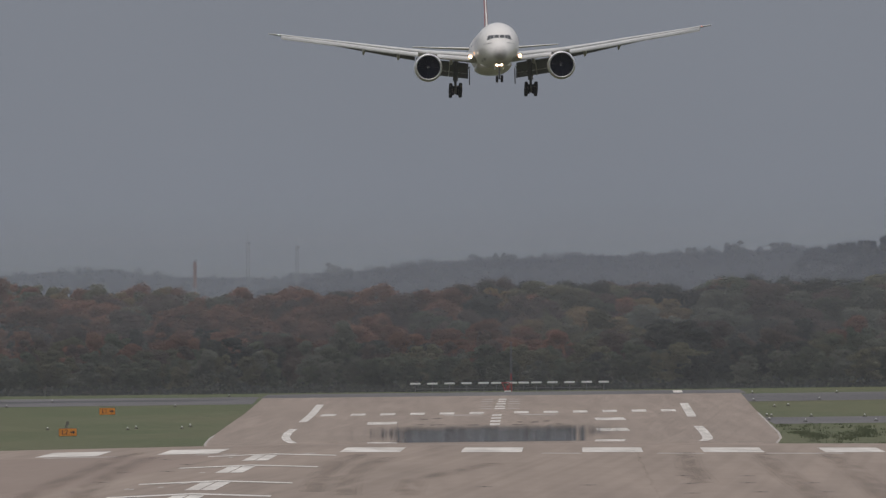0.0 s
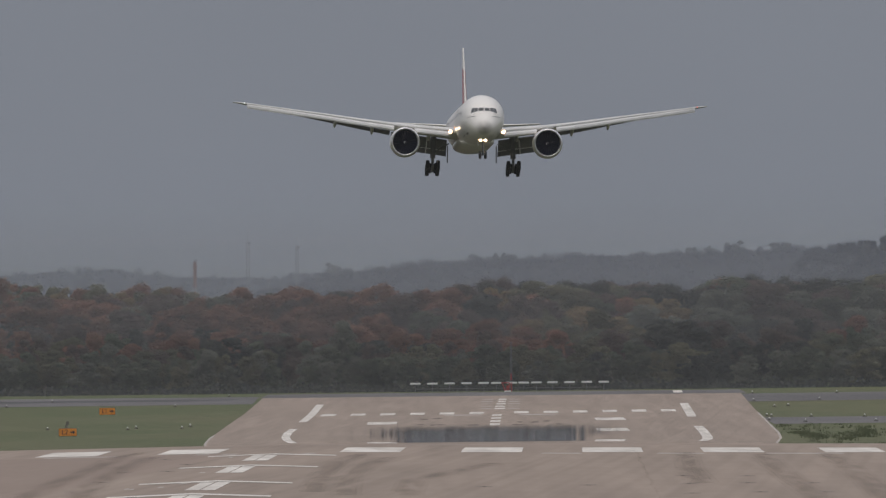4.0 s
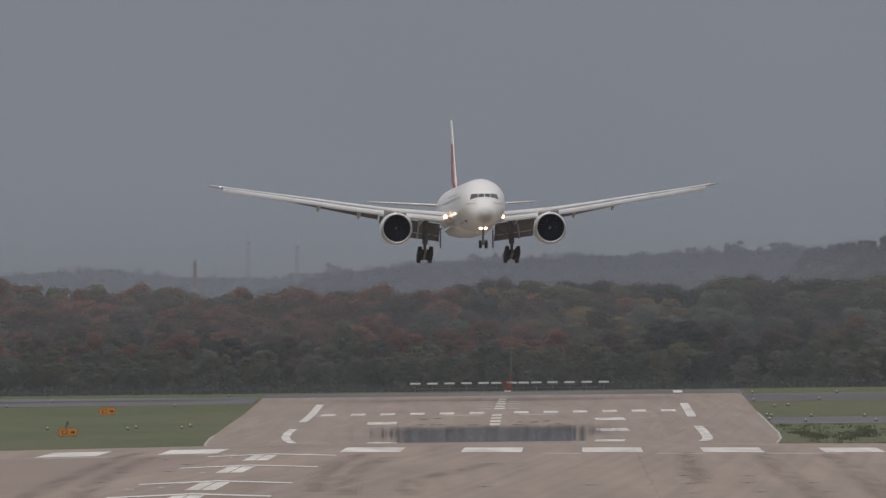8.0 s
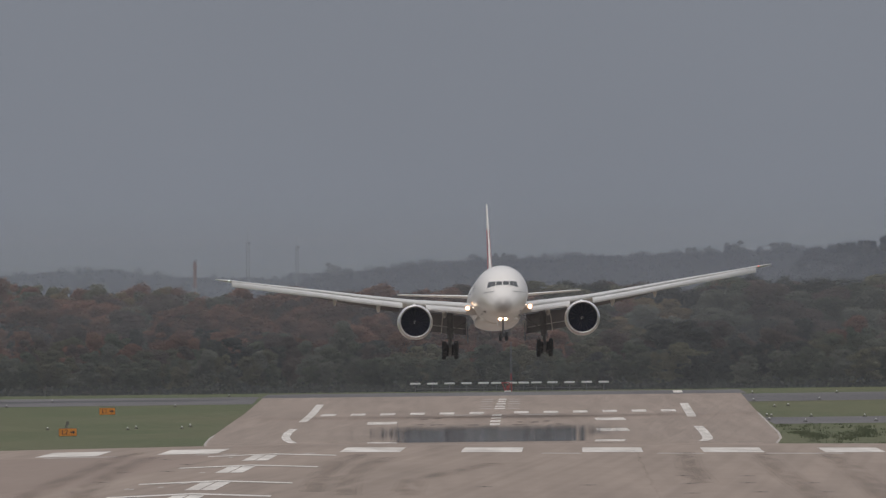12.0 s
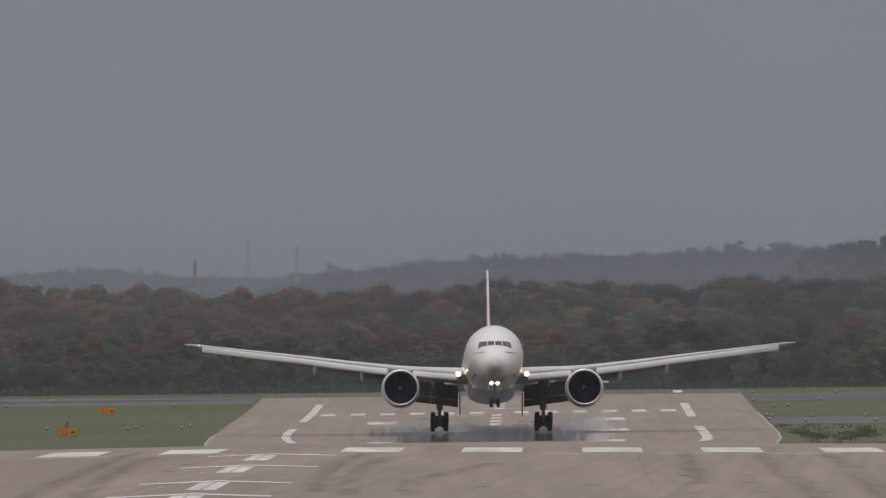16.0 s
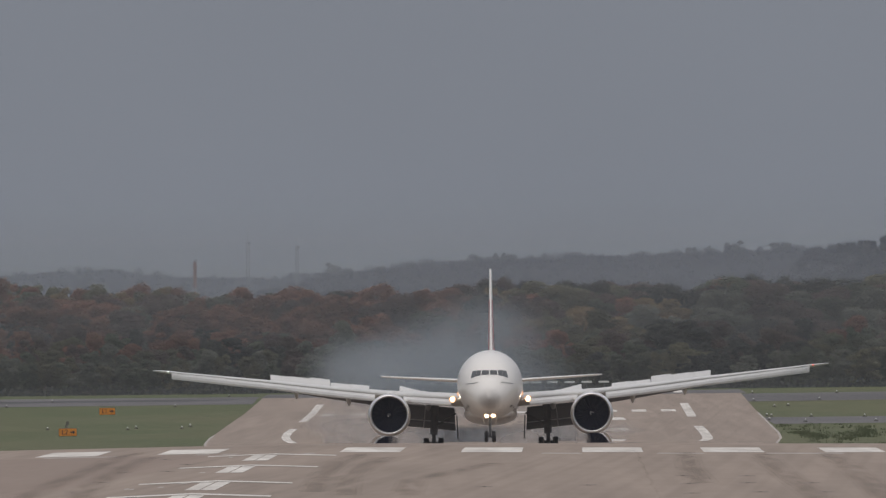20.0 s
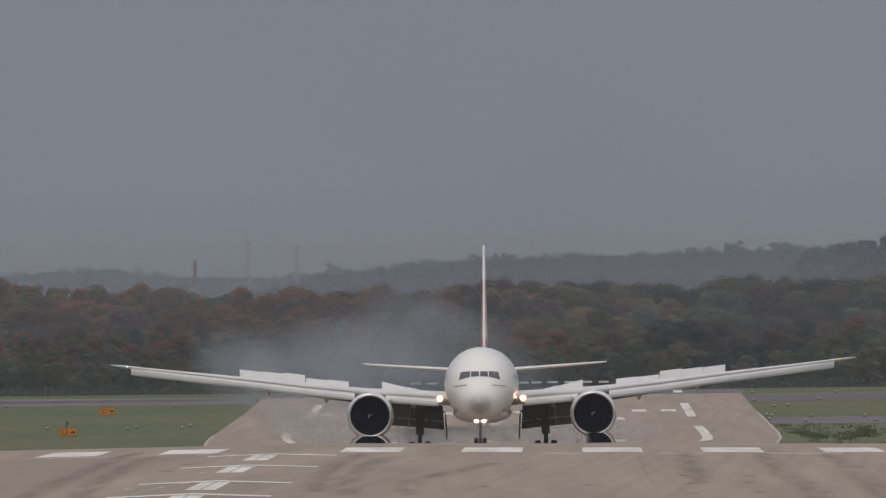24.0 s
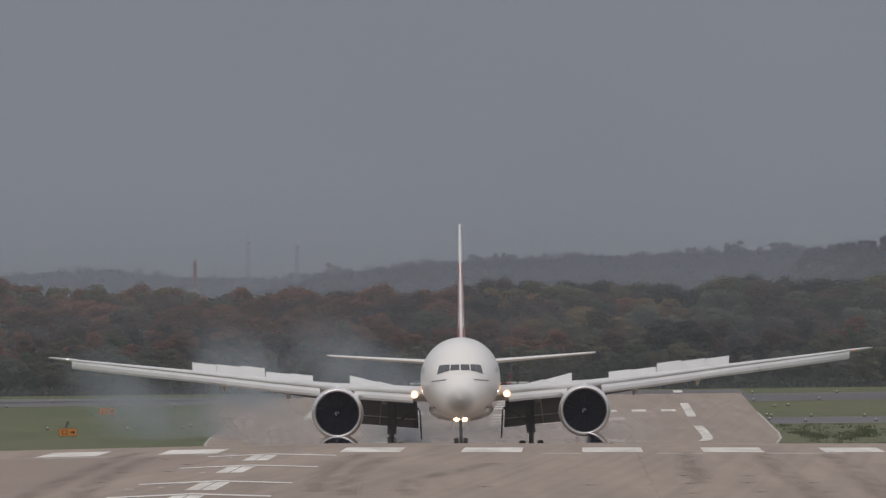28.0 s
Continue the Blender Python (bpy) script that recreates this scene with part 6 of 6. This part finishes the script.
# ---- tyre smoke and blown dust ----
SMOKE_BLUE = smoke_material("tyre_smoke", (0.47, 0.52, 0.555), 0.30, 10.0, 0.62, 2.2, 0.12)
SMOKE_WHITE = smoke_material("fresh_tyre_smoke", (0.82, 0.81, 0.80), 0.80, 4.8, 0.62)
DUST = smoke_material("blown_dust", (0.62, 0.57, 0.53), 0.72, 7.6, 0.42)
PUFFS = []


def puff(radius, squash, mat, seed, label, name="smoke_puff"):
    """One rigid, lumpy wisp."""
    bm = bmesh.new()
    bmesh.ops.create_icosphere(bm, subdivisions=4, radius=radius)
    for v in bm.verts:
        d = v.co.normalized()
        k = 1 + 0.22 * noise.noise(d * 1.6 + Vector((seed, 0, 0))) + 0.1 * noise.noise(d * 3.7 + Vector((0, seed, 0)))
        v.co = Vector((v.co.x * k, v.co.y * k * 0.5, v.co.z * k * squash))
    ob = part(name, bm, mat, None, smooth=True)
    return tagged(ob, label, "smoke", "wisps of smoke and dust behind the wheels")


def make_smoke():
    """Each wisp: object, birth time, place of birth, drift, rise, height, quickness."""
    rng = random.Random(17)
    for k in range(40):
        big = k > 13
        ob = puff(10.0 if big else 4.8, rng.uniform(0.6, 0.85), SMOKE_BLUE if big else SMOKE_WHITE, k * 3.3, "thin blue-grey tyre smoke hanging over the runway")
        side = -1 if k % 2 else 1
        born = 16.0 + 0.09 * (k - 14) if big else 15.55 + 0.06 * k
        fade = (11.0, 7.5, 9.5)[k % 3] if big else 1.6
        lazy = big and k % 3 == 0
        fade = 7.0 if lazy else fade
        PUFFS.append((ob, fade, born, (4.4 + side * (4.5 + (0 if big else rng.uniform(-3, 7))) + rng.uniform(-2.5, 2.5), 2640 - 40 * (born - 15.9) + rng.uniform(-8, 8)),
                      (rng.uniform(-1.5, -0.3) if lazy else rng.uniform(-3.4, -1.6)) if big else rng.uniform(-3.0, -0.5), rng.uniform(0.2, 1.0),
                      rng.uniform(4.0, 12.5) if big else rng.uniform(0.9, 1.8), 0.7 if big else 0.35))
    for k in range(24):
        ob = puff(7.6, 0.42, DUST, 50 + k * 2.1, "thin pale dust blown up beside the engines", "dust_wisp")
        side = -1 if k % 5 in (0, 2, 3) else 1
        born = 17.6 + 0.41 * k
        y = float(np.interp(born, (16, 18, 20, 22, 24, 26, 28), (2628, 2503, 2384, 2270, 2163, 2056, 1956))) + 45
        PUFFS.append((ob, 60.0, born, (axis(y) + side * rng.uniform(7, 13), y), -1.3 if side < 0 else -0.2, 0.05, rng.uniform(1.4, 2.8), 0.4))


    for k in range(5):
        ob = puff(7.6, 0.42, DUST, 140 + k * 1.7, "thin pale spray hanging behind the aircraft", "dust_wisp")
        born = 19.2 + 1.6 * k
        y = float(np.interp(born, (16, 18, 20, 22, 24, 26, 28), (2628, 2503, 2384, 2270, 2163, 2056, 1956))) + 60
        PUFFS.append((ob, 60.0, born, (axis(y) + rng.uniform(-4, 4), y), -0.2, 0.05, rng.uniform(0.9, 1.6), 0.4))


make_smoke()


# ---- what moves ----
def bird_row(x, y, d):
    """A point of the sky d metres off, by its bearing across and up the view."""
    m = CAM_POSE
    return m @ Vector((x * d, y * d, -d))


def fly(k, d, way, beat, turn, phase=0.0):
    """A bird crossing the view by way: rows of seconds and view bearings in thousandths."""
    ob, wings = BIRDS[k]
    t0, t1 = way[0][0], way[-1][0]
    pts = [(t, bird_row(x / 1000, y / 1000, d)) for t, x, y in way]
    v = (pts[-1][1] - pts[0][1]) / (t1 - t0)
    head = math.degrees(math.atan2(v.y, v.x))
    dive = 0.8 * math.degrees(math.atan2(-v.z, math.hypot(v.x, v.y)))
    if t0 > 0.4:
        a = pts[0][1] - v * 0.3
        pts = [(0.0, a - Vector((v.x, v.y, 0)) * 0.6 * (t0 - 0.3)), (t0 - 0.3, a)] + pts
    b = pts[-1][1] + v * 0.3
    pts += [(t1 + 0.3, b), (28.0, b + Vector((v.x, v.y, 0)) * 0.6 * (27.7 - t1))]
    walk(ob, [(t, pose(p.x, p.y, p.z, turn, dive, head)) for t, p in pts])
    for s, w in wings:
        base = w.matrix_basis.translation.copy()
        rows = [(0.0, Matrix.Translation(base))] if t0 > 0.5 else []
        n = int((t1 - t0 + 0.6) / 0.08)
        for i in range(n):
            t = max(0.0, t0 - 0.3) + i * 0.08
            ang = beat * math.sin((t * 2.9 + phase) * 2 * math.pi)
            rows.append((t, Matrix.Translation(base) @ Matrix.Rotation(radians(s * ang), 4, "X")))
        rows.append((28.0, Matrix.Translation(base)))
        walk(w, rows)


def sink(dt, fade):
    """Heavy smoke settles again after a while."""
    return min(24.0, 1.9 * max(0.0, dt - fade))


def motions():
    walk(PLANE, [
        (0, pose(7.55, 3617.9, 36.90, -1.30, -0.51, 1.62)),
        (0.5, pose(7.43, 3588.0, 35.10, -1.39, -1.07, 1.51)),
        (1, pose(7.19, 3558.1, 33.15, -1.62, -1.24, 1.38)),
        (1.5, pose(6.82, 3528.3, 31.39, -1.91, -0.78, 1.39)),
        (2, pose(6.21, 3498.4, 29.68, -2.24, 0.15, 1.51)),
        (2.5, pose(5.64, 3468.5, 28.08, -2.42, 0.88, 1.66)),
        (3, pose(5.11, 3438.6, 26.64, -2.37, 1.07, 1.89)),
        (3.5, pose(4.66, 3408.7, 25.39, -2.10, 0.86, 2.13)),
        (5.5, pose(2.74, 3287.5, 19.41, -1.78, 2.87, 3.03)),
        (6, pose(2.54, 3256.7, 17.83, -1.73, 2.91, 3.11)),
        (6.5, pose(2.47, 3225.9, 16.35, -1.54, 2.88, 3.24)),
        (7, pose(2.57, 3195.0, 14.90, -1.27, 2.20, 3.32)),
        (7.5, pose(2.78, 3164.1, 13.40, -1.12, 1.07, 3.36)),
        (8, pose(3.16, 3133.2, 11.76, -1.18, 0.35, 3.39)),
        (8.5, pose(3.41, 3102.4, 10.35, -1.22, 0.14, 3.39)),
        (9, pose(3.73, 3071.5, 8.68, -1.43, 0.27, 3.28)),
        (9.5, pose(4.18, 3040.5, 7.06, -1.72, -0.27, 3.05)),
        (10, pose(4.69, 3009.5, 5.40, -1.92, -1.24, 2.70)),
        (10.5, pose(5.14, 2978.4, 3.95, -2.04, -1.49, 2.37)),
        (11, pose(5.44, 2947.1, 2.55, -2.00, -0.68, 1.94)),
        (11.5, pose(5.76, 2915.6, 1.40, -1.81, -0.29, 1.49)),
        (12, pose(6.17, 2884.0, 0.19, -1.66, -0.94, 1.23)),
        (12.5, pose(6.52, 2852.3, -0.93, -1.67, -2.03, 1.01)),
        (14.5, pose(6.20, 2724.1, -4.87, -2.27, -1.93, 0.68)),
        (15, pose(5.77, 2692.2, -5.75, -2.60, -1.07, 0.64)),
        (15.5, pose(5.36, 2660.4, -6.58, -2.96, -0.30, 0.59)),
        (16, pose(4.91, 2628.6, -7.19, -2.99, 0.44, 0.53)),
        (16.5, pose(4.59, 2597.0, -7.57, -3.09, 0.58, 0.51)),
        (17, pose(4.41, 2565.4, -7.80, -2.74, 0.28, 0.52)),
        (17.5, pose(4.31, 2534.2, -8.07, -2.35, -0.06, 0.54)),
        (18, pose(4.23, 2503.2, -8.23, -2.20, -0.16, 0.55)),
        (18.5, pose(4.26, 2472.6, -8.33, -2.11, -0.13, 0.48)),
        (19, pose(4.31, 2442.4, -8.46, -1.90, -0.04, 0.27)),
        (19.5, pose(4.36, 2412.8, -8.53, -1.63, 0.02, 0.01)),
        (20, pose(4.40, 2383.6, -8.61, -1.19, 0.03, -0.26)),
        (20.5, pose(4.40, 2354.9, -8.57, -0.79, 0.06, -0.39)),
        (21, pose(4.32, 2326.5, -8.59, -0.49, 0.17, -0.49)),
        (21.5, pose(4.22, 2298.5, -8.51, -0.47, 0.15, -0.56)),
        (23.5, pose(3.46, 2190.3, -7.81, -0.25, 0.10, -0.38)),
        (24, pose(3.28, 2163.0, -7.58, -0.13, 0.05, -0.48)),
        (24.5, pose(3.09, 2135.8, -7.45, -0.11, 0.00, -0.51)),
        (25, pose(2.97, 2108.6, -7.31, -0.16, 0.01, -0.64)),
        (25.5, pose(2.71, 2082.0, -7.17, -0.14, -0.01, -0.71)),
        (26, pose(2.50, 2055.9, -7.02, -0.09, -0.00, -0.82)),
        (26.5, pose(2.22, 2030.2, -6.89, -0.09, -0.11, -0.73)),
        (27, pose(1.87, 2005.0, -6.75, -0.09, -0.01, -0.48)),
        (27.5, pose(1.55, 1980.3, -6.62, -0.08, -0.08, -0.33)),
        (28, pose(1.29, 1955.7, -6.51, -0.03, -0.07, -0.12)),
    ])
    flex = ((0, 0.0), (6, 0.1), (8, 0.0), (10, 0.05), (12, 0.2), (14.5, -0.2), (15, -0.32), (15.5, -0.45), (16, -0.6), (16.5, -1.1), (17, -1.35), (17.5, -1.6), (18, -2.0),
            (18.5, -2.18), (19, -2.28), (20, -2.32), (21.5, -2.28), (23.5, -2.68), (24, -2.8), (28, -2.8))
    for s, wing, root in WINGS:
        walk(wing, [(t, Matrix.Translation(root) @ Matrix.Rotation(radians(-s * a), 4, "Y") @ Matrix.Translation(-root)) for t, a in flex])
    for sp, hinge, line, early, share in SPOILERS:
        up = ((0, 0), (16.3, 0), (16.8, 58), (18.2, 58), (19.0, 56), (19.6, 58), (28, 58)) if early else ((0, 0), (18.0, 0), (19.0, 46), (19.6, 56), (28, 56))
        walk(sp, [(t, Matrix.Translation(hinge) @ Matrix.Rotation(radians(a * share), 4, line)) for t, a in up])
    for s, bogie in BOGIES:
        rest = ((0, -0.05, -14), (15.8, -0.05, -14), (16.1, 0.0, -9), (16.6, -0.06, 0), (17, -0.12, 0), (18, 0.10, 0), (19, 0.18, 0), (20, 0.28, 0), (21.5, 0.25, 0), (24, 0.05, 0), (28, 0.0, 0))
        walk(bogie, [(t, pose(s * 5.49, -0.4, z, a, 0, 0)) for t, z, a in rest])
    for ob, fade, born, (x, y), vx, rise, high, quick in PUFFS:
        z0 = land(x, y)
        rows = [(0.0, pose(x, y, z0 - 9.0)), (born - 0.05, pose(x, y, z0 - 7.5))]
        for dt in (0.3, 0.8, 1.6, 3.0, 5.0, 8.0):
            t = born + dt
            if t >= 28:
                break
            lift = high * (1 - math.exp(-dt / quick)) + rise * 0.35 * dt
            rows.append((t, pose(x + vx * dt, y, z0 + lift - 1.0 - sink(dt, fade), 0, 6 * dt ** 0.7, 0)))
        dt = 28 - born
        rows.append((28.0, pose(x + vx * dt, y, z0 + high + rise * 0.35 * dt - 1.0 - sink(dt, fade), 0, 6 * dt ** 0.7, 0)))
        walk(ob, rows)
    fly(0, 262, ((0.0, 20.5, 3.6), (0.2, 14.8, 3.5), (0.4, 8.2, 3.3), (0.6, 1.1, 2.2), (0.8, -5.5, 2.13), (1.0, -10.7, 2.45), (1.2, -16.7, 2.6)), 38, -8, 0.35)
    fly(1, 300, ((1.3, 12.8, 9.8), (1.4, 13.2, 8.3), (1.5, 14.2, 7.2), (1.6, 15.8, 6.3), (1.7, 17.0, 5.9)), 34, 20)
    fly(2, 300, ((17.5, -0.45, 9.56), (17.7, 4.0, 7.6), (17.9, 8.1, 5.8), (18.0, 10.4, 4.45), (18.1, 12.4, 3.2)), 34, -20, -0.2)
    fly(3, 300, ((21.0, -16.0, 6.7), (21.2, -11.4, 4.8), (21.5, -4.3, 2.2)), 26, 25, 0.35)


motions()
